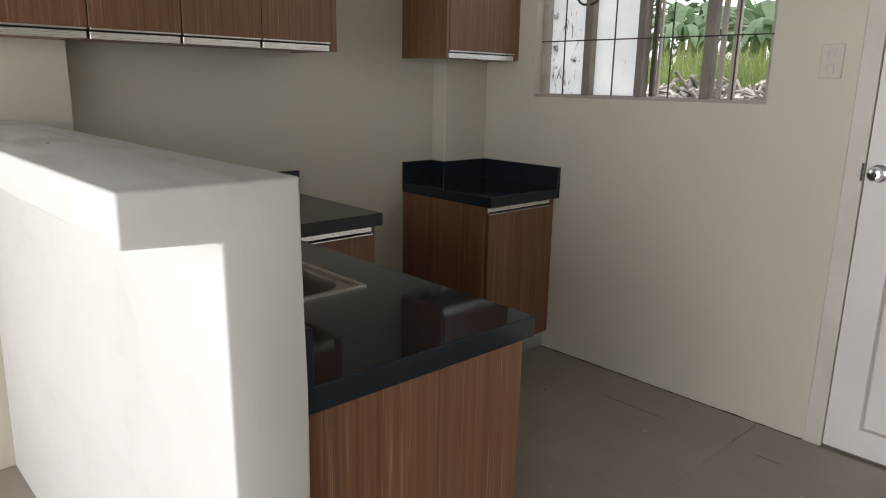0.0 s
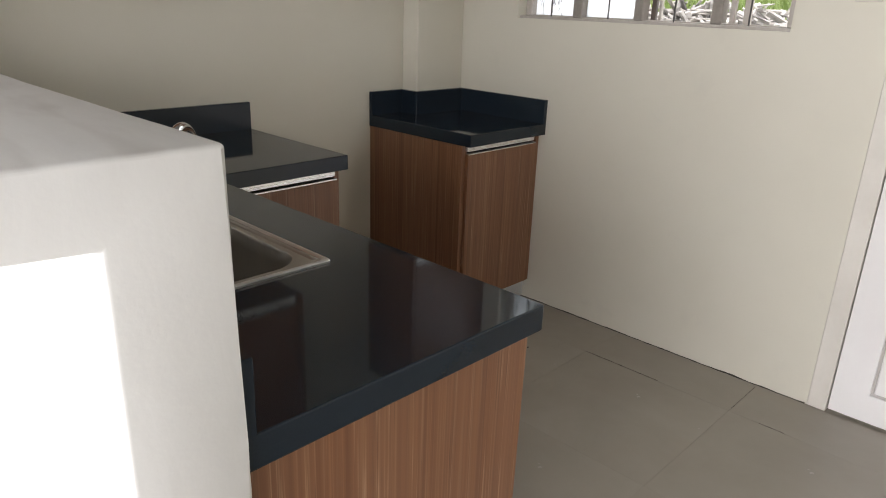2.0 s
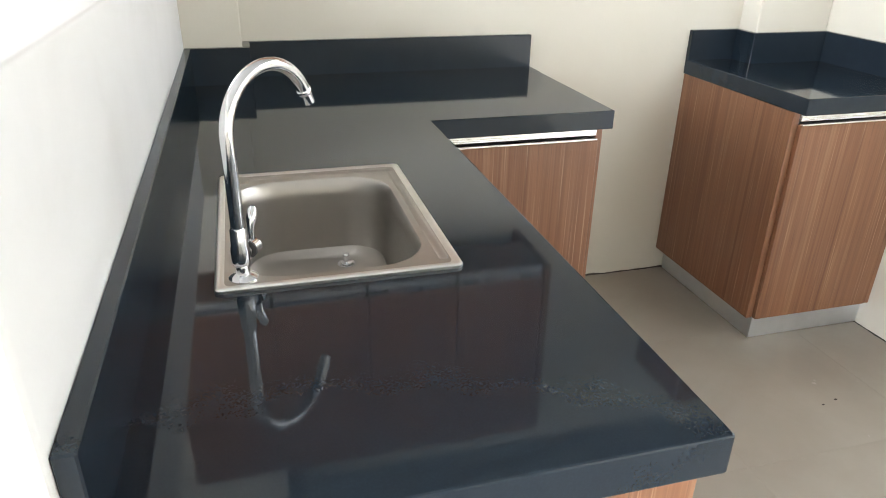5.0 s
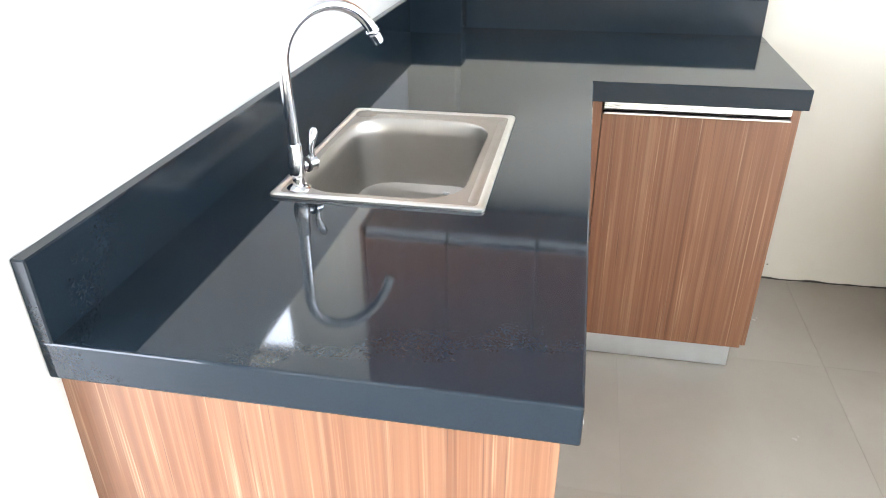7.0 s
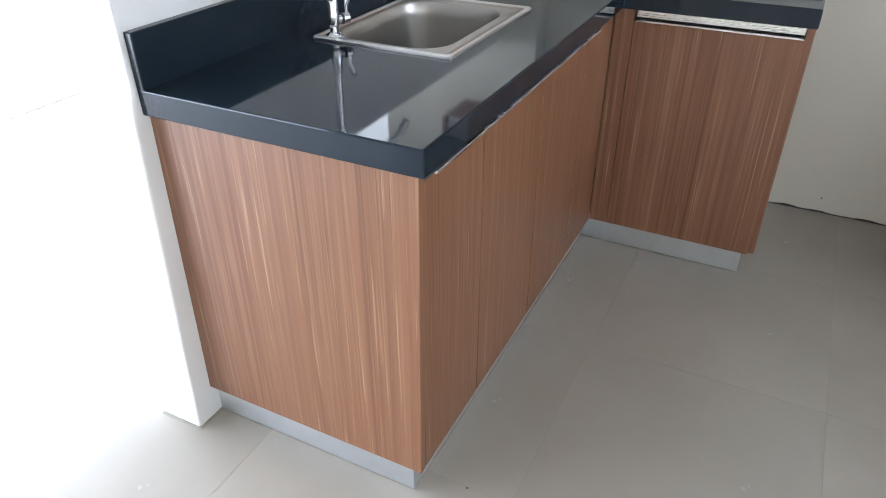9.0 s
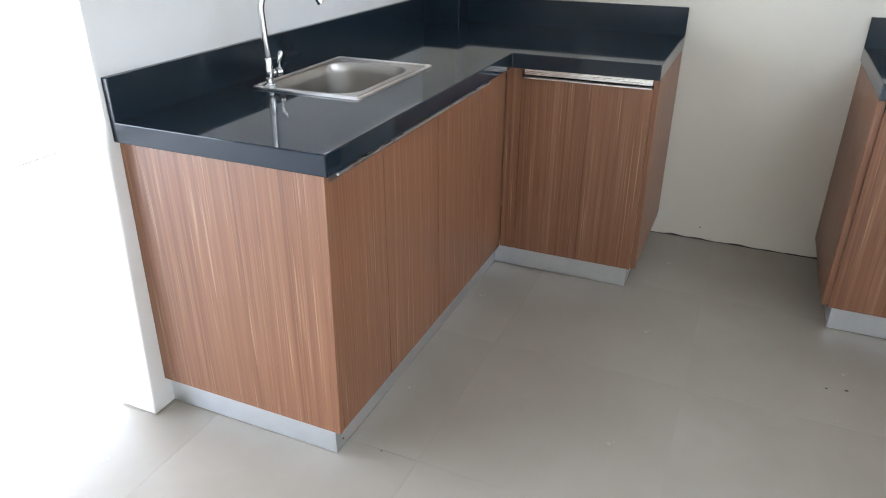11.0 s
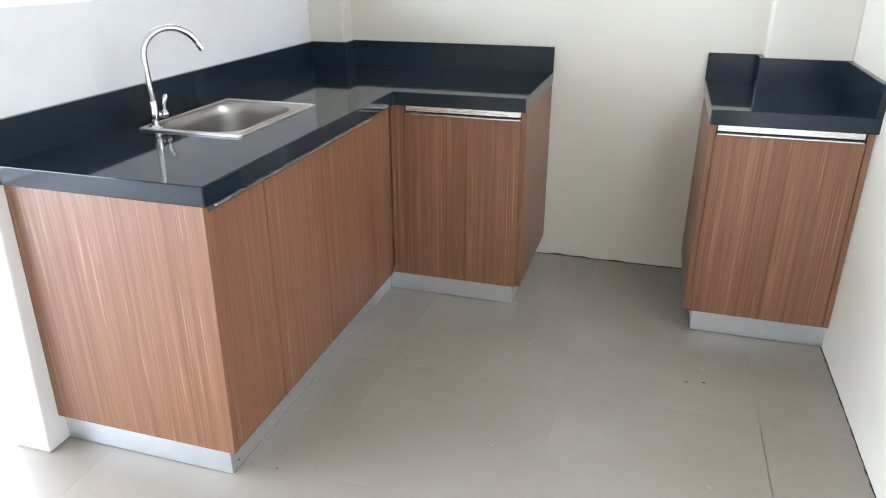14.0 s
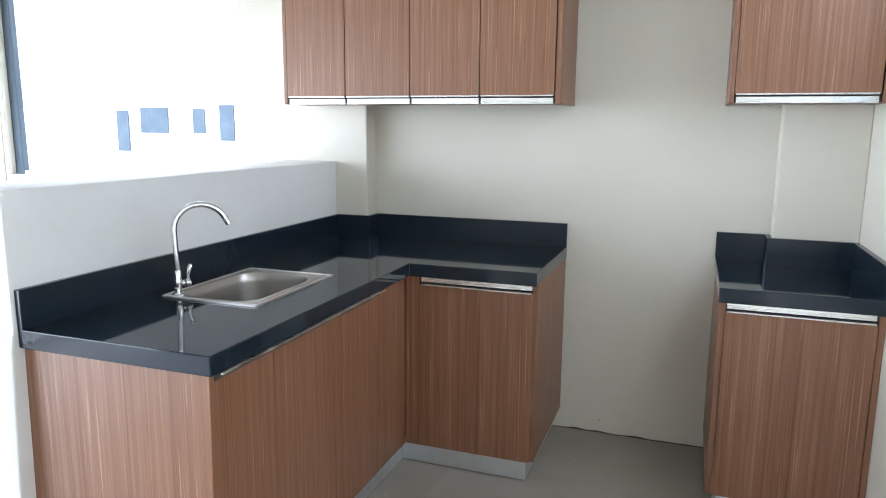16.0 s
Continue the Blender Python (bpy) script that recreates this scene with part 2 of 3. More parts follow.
SOIL = mottled("grassy_soil", (0.09, 0.11, 0.045), (0.17, 0.16, 0.085), 1.4, 0.95, fine=22, relief=0.6)
TIMBER = mottled("weathered_scrap_timber", (0.08, 0.07, 0.06), (0.70, 0.67, 0.62), 3.5, 0.85, relief=0.5)
RUBBLE = mottled("grey_rubble", (0.10, 0.095, 0.09), (0.70, 0.68, 0.65), 7, 0.9, relief=0.5)
NEIGHBOUR = mottled("white_render", (0.74, 0.74, 0.73), (0.82, 0.82, 0.80), 1.2, 0.8)
TINTED = mottled("blue_tinted_window", (0.055, 0.075, 0.10), (0.08, 0.105, 0.135), 3, 0.45, relief=0.02, spec=0.25)
ROOF = mottled("grey_roof_sheet", (0.30, 0.30, 0.31), (0.38, 0.38, 0.39), 2, 0.6)

# ---- mesh helpers ----


def box(bm, x0, x1, y0, y1, z0, z1, bevel=0.0, seg=1):
    """Adds a box, with its edges rounded by bevel, to bm."""
    c = bmesh.ops.create_cube(bm, size=1, matrix=Matrix.LocRotScale(((x0 + x1) / 2, (y0 + y1) / 2, (z0 + z1) / 2), None, (x1 - x0, y1 - y0, z1 - z0)))
    if bevel:
        es = {e for v in c["verts"] for e in v.link_edges}
        bmesh.ops.bevel(bm, geom=list(es), offset=bevel, segments=seg, affect="EDGES", profile=0.5)
    return bm


def boxed(*a, **k):
    return box(bmesh.new(), *a, **k)


def cylinder(bm, p, q, r1, r2=None, n=24):
    """Adds a closed tapered cylinder from p to q to bm."""
    p, q = Vector(p), Vector(q)
    turn = (q - p).to_track_quat("Z", "Y").to_matrix().to_4x4()
    bmesh.ops.create_cone(bm, cap_ends=True, segments=n, radius1=r1, radius2=r1 if r2 is None else r2, depth=(q - p).length, matrix=Matrix.Translation((p + q) / 2) @ turn)
    return bm


def lathe(bm, base, axis, profile, n=32):
    """Turns a profile of (radius, height) about an axis through base."""
    turn = Vector(axis).to_track_quat("Z", "Y").to_matrix()
    rings = []
    for r, h in profile:
        rings.append([bm.verts.new(Vector(base) + turn @ Vector((r * math.cos(a), r * math.sin(a), h))) for a in (2 * math.pi * k / n for k in range(n))])
    for a, b in zip(rings, rings[1:]):
        for k in range(n):
            bm.faces.new((a[k], a[(k + 1) % n], b[(k + 1) % n], b[k]))
    for ring in (rings[0], rings[-1]):
        bm.faces.new(ring)
    bmesh.ops.recalc_face_normals(bm, faces=bm.faces)
    return bm


def tube(bm, points, radii, n=16):
    """A pipe of changing radius along a row of points."""
    pts = [Vector(p) for p in points]
    rings, side = [], None
    for k, p in enumerate(pts):
        d = (pts[min(k + 1, len(pts) - 1)] - pts[max(k - 1, 0)]).normalized()
        if side is None:
            side = d.orthogonal().normalized()
        side = (side - d * side.dot(d)).normalized()
        up = d.cross(side)
        r = radii[k] if isinstance(radii, (list, tuple)) else radii
        rings.append([bm.verts.new(p + r * (math.cos(a) * side + math.sin(a) * up)) for a in (2 * math.pi * j / n for j in range(n))])
    for a, b in zip(rings, rings[1:]):
        for k in range(n):
            bm.faces.new((a[k], a[(k + 1) % n], b[(k + 1) % n], b[k]))
    bm.faces.new(rings[0]), bm.faces.new(rings[-1])
    bmesh.ops.recalc_face_normals(bm, faces=bm.faces)
    return bm


def plate(us, vs, solid, w0, w1, axis, bevel=0.0):
    """A closed slab from a grid of cells in u and v, with thickness w0 to w1 along axis; solid(i, j) tells which cells are filled."""
    bm = bmesh.new()

    def at(u, v, w):
        return {"x": (w, u, v), "y": (u, w, v), "z": (u, v, w)}[axis]

    seen = {}

    def vert(i, j, k):
        key = (i, j, k)
        if key not in seen:
            seen[key] = bm.verts.new(at(us[i], vs[j], (w0, w1)[k]))
        return seen[key]

    nu, nv = len(us) - 1, len(vs) - 1
    full = {(i, j) for i in range(nu) for j in range(nv) if solid(i, j)}
    for i, j in full:
        for k in (0, 1):
            bm.faces.new([vert(i, j, k), vert(i + 1, j, k), vert(i + 1, j + 1, k), vert(i, j + 1, k)])
        for di, dj, a, b in ((-1, 0, (i, j), (i, j + 1)), (1, 0, (i + 1, j), (i + 1, j + 1)), (0, -1, (i, j), (i + 1, j)), (0, 1, (i, j + 1), (i + 1, j + 1))):
            if (i + di, j + dj) not in full:
                bm.faces.new([vert(*a, 0), vert(*b, 0), vert(*b, 1), vert(*a, 1)])
    bmesh.ops.recalc_face_normals(bm, faces=bm.faces)
    bmesh.ops.dissolve_limit(bm, angle_limit=0.01, verts=bm.verts, edges=bm.edges)
    if bevel:
        es = [e for e in bm.edges if len(e.link_faces) == 2 and e.calc_face_angle(0) > 1]
        bmesh.ops.bevel(bm, geom=es, offset=bevel, segments=2, affect="EDGES", profile=0.5)
    return bm


def mesh_of(name, bm, mat, smooth=False):
    me = bpy.data.meshes.new(name)
    bm.to_mesh(me)
    bm.free()
    me.materials.append(mat)
    if smooth:
        me.polygons.foreach_set("use_smooth", [True] * len(me.polygons))
        me.set_sharp_from_angle(angle=radians(38))
    return me


def structure(name, bm, mat, label="", category="", smooth=False):
    return tagged(new(name, mesh_of(name, bm, mat, smooth)), label, category, kind="structure")


def thing(name, base, label, category, group="", kind=""):
    ob = new(name)
    ob.empty_display_size = 0.05
    ob.location = base
    return tagged(ob, label, category, group, kind)


def part(name, bm, mat, parent, label="", smooth=False, kind=""):
    """One mesh under a thing or a part, drawn in the world's metres."""
    top = parent
    while top.parent:
        top = top.parent
    bmesh.ops.translate(bm, verts=bm.verts, vec=-Vector(top.location))
    ob = new(name, mesh_of(name, bm, mat, smooth))
    ob.parent = parent
    return tagged(ob, label, kind=kind)


# ---- the room ----
XE, YN = 2.328, 1.918  # inner faces of the east and north walls
XW, YS, ZC = -2.42, -5.4, 2.65  # west and south walls, ceiling
T = 0.15
WY0, WY1, WZ0, WZ1 = 0.240, 1.466, 1.366, 2.36  # kitchen window
DY0, DY1, DZ = -0.98, -0.085, 2.11  # back door with its jambs
LX0, LX1, LZ0, LZ1 = -2.395, -0.63, 1.12, 2.5  # living room window

structure("wall_east", plate([YS - T, DY0, DY1, WY0, WY1, YN + T], [0, WZ0, DZ, WZ1, ZC], lambda i, j: not ((i == 1 and j < 2) or (i == 3 and 1 <= j <= 2)), XE, XE + T, "x"), PAINT, "cream painted wall with a grilled window and a door", "wall")
structure("wall_north", plate([XW, LX0, LX1, XE], [0, LZ0, LZ1, ZC], lambda i, j: not (i == 1 and j == 1), YN, YN + T, "y"), PAINT, "cream painted wall behind the kitchen counters", "wall")
structure("wall_west", plate([YS - T, -5.2, YN - 0.01, YN + T], [0, 2.25, ZC], lambda i, j: not (i == 1 and j == 0), XW - T, XW, "x"), PAINT, "cream painted wall with a wide glazed opening", "wall")
# South wall is unseen, added far back so that less light bounces off it.
structure("wall_south", boxed(XW, XE, YS - T, YS, 0, ZC), PAINT, "plain cream painted wall, unseen, set back to bounce less light", "wall")
structure("ceiling", boxed(XW - T, XE + T, YS - T, YN + T, ZC, ZC + 0.12), CEIL, "plain ceiling, unseen, darkened to bounce less light", "ceiling")
structure("column_1", boxed(-0.30, 0.163, 1.812, YN, 0.0, ZC, 0.004), PAINT, "cream painted column in the wall corner", "column")
structure("column_2", boxed(2.012, XE, 1.812, YN, 0.0, ZC, 0.004), PAINT, "cream painted column in the wall corner", "column")


def half_wall():
    """The half wall beside the counter, with a ledge along its top on the living-room side."""
    bm = bmesh.new()
    xk, xo, xl, y0, y1 = -0.008, -0.148, -0.298, -0.006, 1.812
    prof = [(xk - 0.024, 0), (xk - 0.002, 0.84), (xk, 0.90), (xk, 1.276), (xl, 1.276), (xl, 1.193), (xo, 1.184), (xo - 0.012, 0)]
    n = 14
    rows = []
    for k in range(n + 1):
        y = y0 + (y1 - y0) * k / n
        w = lambda s: 0.0022 * noise.noise((s * 3.1, y * 4, 1.7))
        rows.append([bm.verts.new((x + (w(i) if k else 0), y - (0.012 + 0.022 * (1 - z / 0.84) if k == 0 and z < 0.9 else 0), z + (w(i + 9) if z > 0 else 0))) for i, (x, z) in enumerate(prof)])
    m = len(prof)
    for a, b in zip(rows, rows[1:]):
        for k in range(m):
            bm.faces.new((a[k], a[(k + 1) % m], b[(k + 1) % m], b[k]))
    bm.faces.new(rows[0]), bm.faces.new(rows[-1])
    bmesh.ops.recalc_face_normals(bm, faces=bm.faces)
    es = [e for e in bm.edges if len(e.link_faces) == 2 and e.calc_face_angle(0) > 0.9]
    bmesh.ops.bevel(bm, geom=es, offset=0.006, segments=3, affect="EDGES", profile=0.5)
    return bm


structure("half_wall", half_wall(), LEDGE, "white painted half wall with a projecting ledge on top", "half wall", smooth=True)


def ragged_joint(a, b, into, seed, high=0.007, deep=1.0):
    """A strip of dirty broken gap where a wall meets the floor, from a to b, standing out along into."""
    bm = bmesh.new()
    a, b, into = Vector(a), Vector(b), Vector(into)
    n = max(6, int((b - a).length / 0.018))
    rnd = random.Random(seed)
    top, foot = [], []
    for k in range(n + 1):
        p = a.lerp(b, k / n)
        h = 0.0012 + high * max(0, noise.noise((p.x * 11 + seed, p.y * 11, 0)) + 0.18) + rnd.random() * 0.0015
        d = deep * (0.0022 + 0.004 * rnd.random())
        top.append([bm.verts.new(p + Vector((0, 0, h))), bm.verts.new(p + into * 0.0018 + Vector((0, 0, h)))])
        foot.append([bm.verts.new(p + into * d + Vector((0, 0, 0.0016))), bm.verts.new(p + into * d), bm.verts.new(p)])
    for k in range(n):
        r, s = top[k] + foot[k], top[k + 1] + foot[k + 1]
        for j in range(5):
            bm.faces.new((r[j], r[(j + 1) % 5], s[(j + 1) % 5], s[j]))
    bmesh.ops.recalc_face_normals(bm, faces=bm.faces)
    return bm


for a, b, into, seed in (((1.12, YN, 0), (1.88, YN, 0), (0, -1, 0), 3), ((XE, -0.08, 0), (XE, 1.33, 0), (-1, 0, 0), 8), ((-0.160, -0.040, 0), (-0.032, -0.040, 0), (0, -1, 0), 5), ((-0.032, -0.040, 0), (-0.032, 0.06, 0), (1, 0, 0), 6)):
    structure("trim", ragged_joint(a, b, into, seed, 0.012 if seed == 3 else 0.004), GAP if seed in (3, 8) else GROUT, "ragged dirty gap between wall and floor", "joint")

# ---- kitchen window and back door ----


def kitchen_window():
    w = tagged(new("window_1"), "dull painted window frame with dark grille, half covered in film", "window", kind="structure")
    w.empty_display_size = 0.05
    w.location = (XE + 0.09, (WY0 + WY1) / 2, WZ0)
    x0, x1 = XE + 0.055, XE + 0.10
    part("window_sill", boxed(XE + 0.01, XE + T, WY0, WY1, WZ0 - 0.002, WZ0 + 0.012, 0.003), FRAME, w)
    for y0, y1 in ((WY0, WY0 + 0.035), (WY1 - 0.035, WY1)):
        part("frame_stile", boxed(x0, x1, y0, y1, WZ0 + 0.012, WZ1, 0.003), FRAME, w)
    part("frame_rail", boxed(x0 + 0.002, x1 - 0.002, WY0 + 0.035, WY1 - 0.035, WZ1 - 0.04, WZ1, 0.003), FRAME, w)
    part("frame_rail", boxed(x0 + 0.002, x1 - 0.002, WY0 + 0.035, WY1 - 0.035, WZ0 + 0.010, WZ0 + 0.017, 0.002), FRAME, w)
    for yc, half in ((1.175, 0.024), (0.874, 0.021), (0.540, 0.022)):
        part("mullion", boxed(x0 - 0.006, x1 + 0.004, yc - half, yc + half, WZ0 + 0.012, WZ1 - 0.04, 0.004), TAUPE, w)
    for y0, y1, film in ((1.201, WY1 - 0.037, FILM), (0.897, 1.149, FILM_CLEAN)):
        part("filmed_pane", boxed(x1 - 0.012, x1 - 0.006, y0, y1, WZ0 + 0.017, WZ1 - 0.04), film, w, "glass pane covered in dirty white film")
    for yc in (0.445,):
        part("sash_stile", boxed(x1 + 0.006, x1 + 0.028, yc - 0.013, yc + 0.013, WZ0 + 0.012, WZ1 - 0.04, 0.002), FRAME, w)
    part("sash_stile", boxed(x1 - 0.018, x1 + 0.003, 0.482, 0.502, WZ0 + 0.012, WZ1 - 0.04, 0.002), FRAME, w)
    part("sash_stile", boxed(x1 + 0.006, x1 + 0.028, 0.826, 0.846, WZ0 + 0.012, WZ1 - 0.04, 0.002), SASH_DARK, w, "dark brown sash stile")
    part("sash_stile", boxed(x1 + 0.006, x1 + 0.024, 0.800, 0.812, WZ0 + 0.012, WZ1 - 0.04, 0.002), FRAME, w)
    g = part("grille", boxed(x0 - 0.020, x0 - 0.014, WY0 + 0.01, WY1 - 0.01, 1.6435, 1.6495, 0.0015), IRON, w, "dark iron window grille")
    for yc in (1.305, 1.008, 0.705, 0.405):
        part("grille_bar", boxed(x0 - 0.022, x0 - 0.014, yc - 0.003, yc + 0.003, WZ0 + 0.012, WZ1 - 0.03, 0.002), IRON, g)
    for s in (-1, 1):
        pts = [(x0 - 0.018, 1.175 + s * (0.012 + 0.062 * math.sin(a)), 1.845 + 0.062 * (1 - math.cos(a)) - 0.03) for a in (k * 4.4 / 22 for k in range(23))]
        part("grille_scroll", tube(bmesh.new(), pts, 0.006, 8), IRON, g)
    return w


kitchen_window()


def back_door():
    j = structure("door_frame", boxed(XE - 0.004, XE + 0.10, DY1 - 0.068, DY1, 0, DZ, 0.003), JAMB, "worn cream painted door frame", "door frame")
    far_jamb = boxed(XE - 0.004, XE + 0.10, DY0, DY0 + 0.052, 0, DZ, 0.003)
    part("jamb", far_jamb, JAMB, j)
    part("jamb_head", boxed(XE - 0.004, XE + 0.10, DY0 + 0.052, DY1 - 0.068, DZ - 0.052, DZ, 0.003), JAMB, j)
    y0, y1, z0, z1 = DY0 + 0.056, DY1 - 0.072, 0.012, DZ - 0.056
    d = tagged(new("door_1"), "closed white panelled door with a chrome knob", "door", kind="structure")
    d.empty_display_size = 0.05
    d.location = (XE + 0.03, (y0 + y1) / 2, 0.012)
    xf = XE + 0.004
    s = 0.122
    py0, py1 = y0 + s, y1 - s
    pz = [(z0 + 0.11, 0.86), (1.06, z1 - 0.12)]
    leaf = plate([y0, py0, py1, y1], [z0, pz[0][0], pz[0][1], pz[1][0], pz[1][1], z1], lambda i, k: not (i == 1 and k in (1, 3)), xf, xf + 0.038, "x", 0.003)
    part("leaf", leaf, DOOR_PAINT, d)
    for a, b in pz:
        p = part("panel", boxed(xf + 0.017, xf + 0.032, py0, py1, a, b), GROOVE, d)
        part("raised_field", boxed(xf + 0.002, xf + 0.018, py0 + 0.010, py1 - 0.010, a + 0.010, b - 0.010, 0.006, 2), DOOR_PAINT, p)
    k = part("door_knob", lathe(bmesh.new(), (xf, -0.203, 1.131), (-1, 0, 0), [(0.033, 0), (0.033, 0.004), (0.026, 0.009), (0.013, 0.012), (0.012, 0.028), (0.022, 0.034), (0.028, 0.045), (0.0275, 0.056), (0.021, 0.064), (0.011, 0.066), (0.010, 0.063)]), CHROME, d, "round chrome door knob", True)
    part("keyhole", boxed(xf - 0.0655, xf - 0.060, -0.2045, -0.2015, 1.125, 1.137), IRON, k)
    part("strike_plate", boxed(XE - 0.006, XE - 0.003, DY1 - 0.068, DY1 - 0.060, 1.10, 1.165), CHROME, j)
    # Dark strip stands for the shade in the slit between jamb and leaf.
    part("gap", boxed(xf + 0.02, xf + 0.03, DY1 - 0.0725, DY1 - 0.0675, 0, DZ - 0.05), GAP, j)


back_door()


def light_switch():
    s = thing("light_switch", (XE, 0.012, 1.47), "ivory plastic wall switch plate", "switch")
    part("plate", boxed(XE - 0.009, XE, -0.028, 0.052, 1.472, 1.598, 0.003, 2), PLASTIC, s)
    part("rocker", boxed(XE - 0.0105, XE - 0.008, 0.0, 0.024, 1.545, 1.58, 0.002), PLASTIC, s)
    part("rocker", boxed(XE - 0.0105, XE - 0.008, 0.0, 0.024, 1.49, 1.525, 0.002), PLASTIC, s)


light_switch()


def living_window():
    w = tagged(new("window_2"), "bright living-room window with slim aluminium frame", "window", kind="structure")
    w.empty_display_size = 0.05
    w.location = ((LX0 + LX1) / 2, YN + 0.07, LZ0)
    y0, y1 = YN + 0.05, YN + 0.09
    part("window_sill", boxed(LX0, LX1, YN - 0.01, YN + T, LZ0 - 0.02, LZ0 + 0.01, 0.003), LEDGE, w)
    part("frame_stile", boxed(LX0, LX0 + 0.068, y0, y1, LZ0 + 0.01, LZ1, 0.003), TINTED, w, "blue-grey aluminium window stile")
    part("frame_stile", boxed(LX1 - 0.02, LX1, y0, y1, LZ0 + 0.01, LZ1, 0.003), FRAME, w)
    part("frame_rail", boxed(LX0 + 0.068, LX1 - 0.02, y0 + 0.002, y1 - 0.002, LZ1 - 0.04, LZ1, 0.003), FRAME, w)
    part("frame_rail", boxed(LX0 + 0.068, LX1 - 0.02, y0 + 0.002, y1 - 0.002, LZ0 + 0.01, LZ0 + 0.035, 0.003), FRAME, w)


living_window()

# ---- worktops ----
ZT, ZU = 0.900, 0.847  # top and underside of the granite
SX0, SX1, SY0, SY1 = 0.092, 0.455, 0.433, 0.921  # outer edges of the sink's rim
YB = 1.256  # front edge of the worktops along the north wall


def worktop_main():
    w = thing("worktop", (0.31, 0.95, ZU), "polished black granite worktop with upstand, L-shaped", "worktop")
    xs = [-0.008, SX0 + 0.02, SX1 - 0.02, 0.62, 1.149]
    ys = [0.0, SY0 + 0.02, SY1 - 0.02, YB, 1.80]
    part("slab", plate(xs, ys, lambda i, j: (i < 3 or j == 3) and not (i == 1 and j == 1), ZU, ZT, "z", 0.003), GRANITE, w)
    part("slab_strip", boxed(0.172, 1.149, 1.80, YN, ZU, ZT), GRANITE, w)
    part("upstand", boxed(-0.008, 0.012, 0.0, 1.79, ZT - 0.003, 1.010, 0.002), HONED, w)
    part("upstand", boxed(-0.008, 0.185, 1.79, 1.812, ZT - 0.003, 1.010, 0.002), HONED, w)
    part("upstand", boxed(0.163, 0.185, 1.812, 1.896, ZT - 0.003, 1.010), HONED, w)
    part("upstand", boxed(0.163, 1.149, 1.896, YN, ZT - 0.003, 1.010, 0.002), HONED, w)


def worktop_side():
    w = thing("worktop", (2.06, 1.58, ZU), "small black granite worktop with upstand beside the wall", "worktop")
    xs, ys = [1.80, 2.012, XE], [YB, 1.812, YN]
    part("slab", plate(xs, ys, lambda i, j: not (i == 1 and j == 1), ZU, ZT, "z", 0.003), GRANITE, w)
    part("upstand", boxed(1.80, 2.012, 1.896, YN, ZT - 0.003, 1.010, 0.002), HONED, w)
    part("upstand", boxed(1.990, 2.012, 1.812, 1.896, ZT - 0.003, 1.010), HONED, w)
    part("upstand", boxed(1.990, XE, 1.790, 1.812, ZT - 0.003, 1.010, 0.002), HONED, w)
    part("upstand", boxed(XE - 0.022, XE, YB, 1.790, ZT - 0.003, 1.010, 0.002), HONED, w)


worktop_main()
worktop_side()

# ---- cabinets ----
ZK = 0.100  # top of the plinths


PULL = {  # depth and height of the pieces of the profile, from the door's face and edge
    "y": ((-0.018, -0.008, 0.012, 0.036), (-0.016, 0.002, 0.0, 0.006)),
    "x": ((-0.018, 0.0015, -0.0025, 0.0005), (0.0275, 0.0340, 0.0205, 0.0270), (-0.016, 0.028, 0.0205, 0.0220)),
}


def pull(bm, u0, u1, face, axis, z, flip):
    """An extruded pull profile on a door edge: a broad band, a dark slot and a thin lip. flip: band below the lip."""
    s = -1 if flip else 1
    for d0, d1, a, b in PULL[axis]:
        z0, z1 = sorted((z + s * a, z + s * b))
        if axis == "y":
            box(bm, u0, u1, face - d1, face - d0, z0, z1, 0.0008)
        else:
            box(bm, face + d0, face + d1, u0, u1, z0, z1, 0.0008)
    return bm


def door_y(name, parent, x0, x1, z0, z1, face, top=True, handle=True):
    """A door facing -y with its pull along the top or the bottom edge."""
    d = part(name, boxed(x0, x1, face, face + 0.018, z0, z1, 0.0012), WOOD, parent)
    if handle:
        part("handle", pull(bmesh.new(), x0 + 0.004, x1 - 0.004, face, "y", z1 if top else z0, not top), ALU, d, "brushed aluminium edge pull")
    return d


def cabinet_peninsula():
    c = thing("base_cabinet", (0.30, 0.65, 0), "wood-grain laminate base cabinet under the sink worktop", "cabinet", "base cabinets")
    part("carcass", boxed(0.0, 0.555, 0.040, 1.262, ZK, 0.70), INSIDE, c)
    panel = boxed(-0.020, 0.600, 0.018, 0.038, ZK - 0.002, ZU - 0.001, 0.001)
    for v in panel.verts:  # a little out of plumb, as the wall beside it
        v.co.x -= (0.011 if v.co.x > 0.3 else 0.018) * (ZU - v.co.z) / (ZU - ZK)
    part("end_panel", panel, WOOD, c)
    for y0, y1, handle in ((0.040, 0.3120, True), (0.3160, 0.6660, True), (0.6700, 1.0260, True), (1.0300, 1.288, False)):
        d = part("door", boxed(0.571, 0.589, y0, y1, ZK, 0.818 if handle else ZU - 0.003, 0.0012), WOOD, c)
        if handle:
            part("handle", pull(bmesh.new(), y0 + 0.003, y1 - 0.003, 0.589, "x", 0.818, False), ALU, d, "brushed aluminium edge pull")
            part("slot_back", boxed(0.590, 0.597, y0 + 0.003, y1 - 0.003, 0.8190, 0.8385), SLOT, d, "back of the pull, aluminium greyed as if in shade")
    part("plinth", boxed(-0.030, 0.556, 0.040, 0.055, 0.003, ZK - 0.003), KICK, c, "silver-grey plinth")
    part("plinth", boxed(0.541, 0.556, 0.055, 1.33, 0.003, ZK - 0.003), KICK, c, "silver-grey plinth")
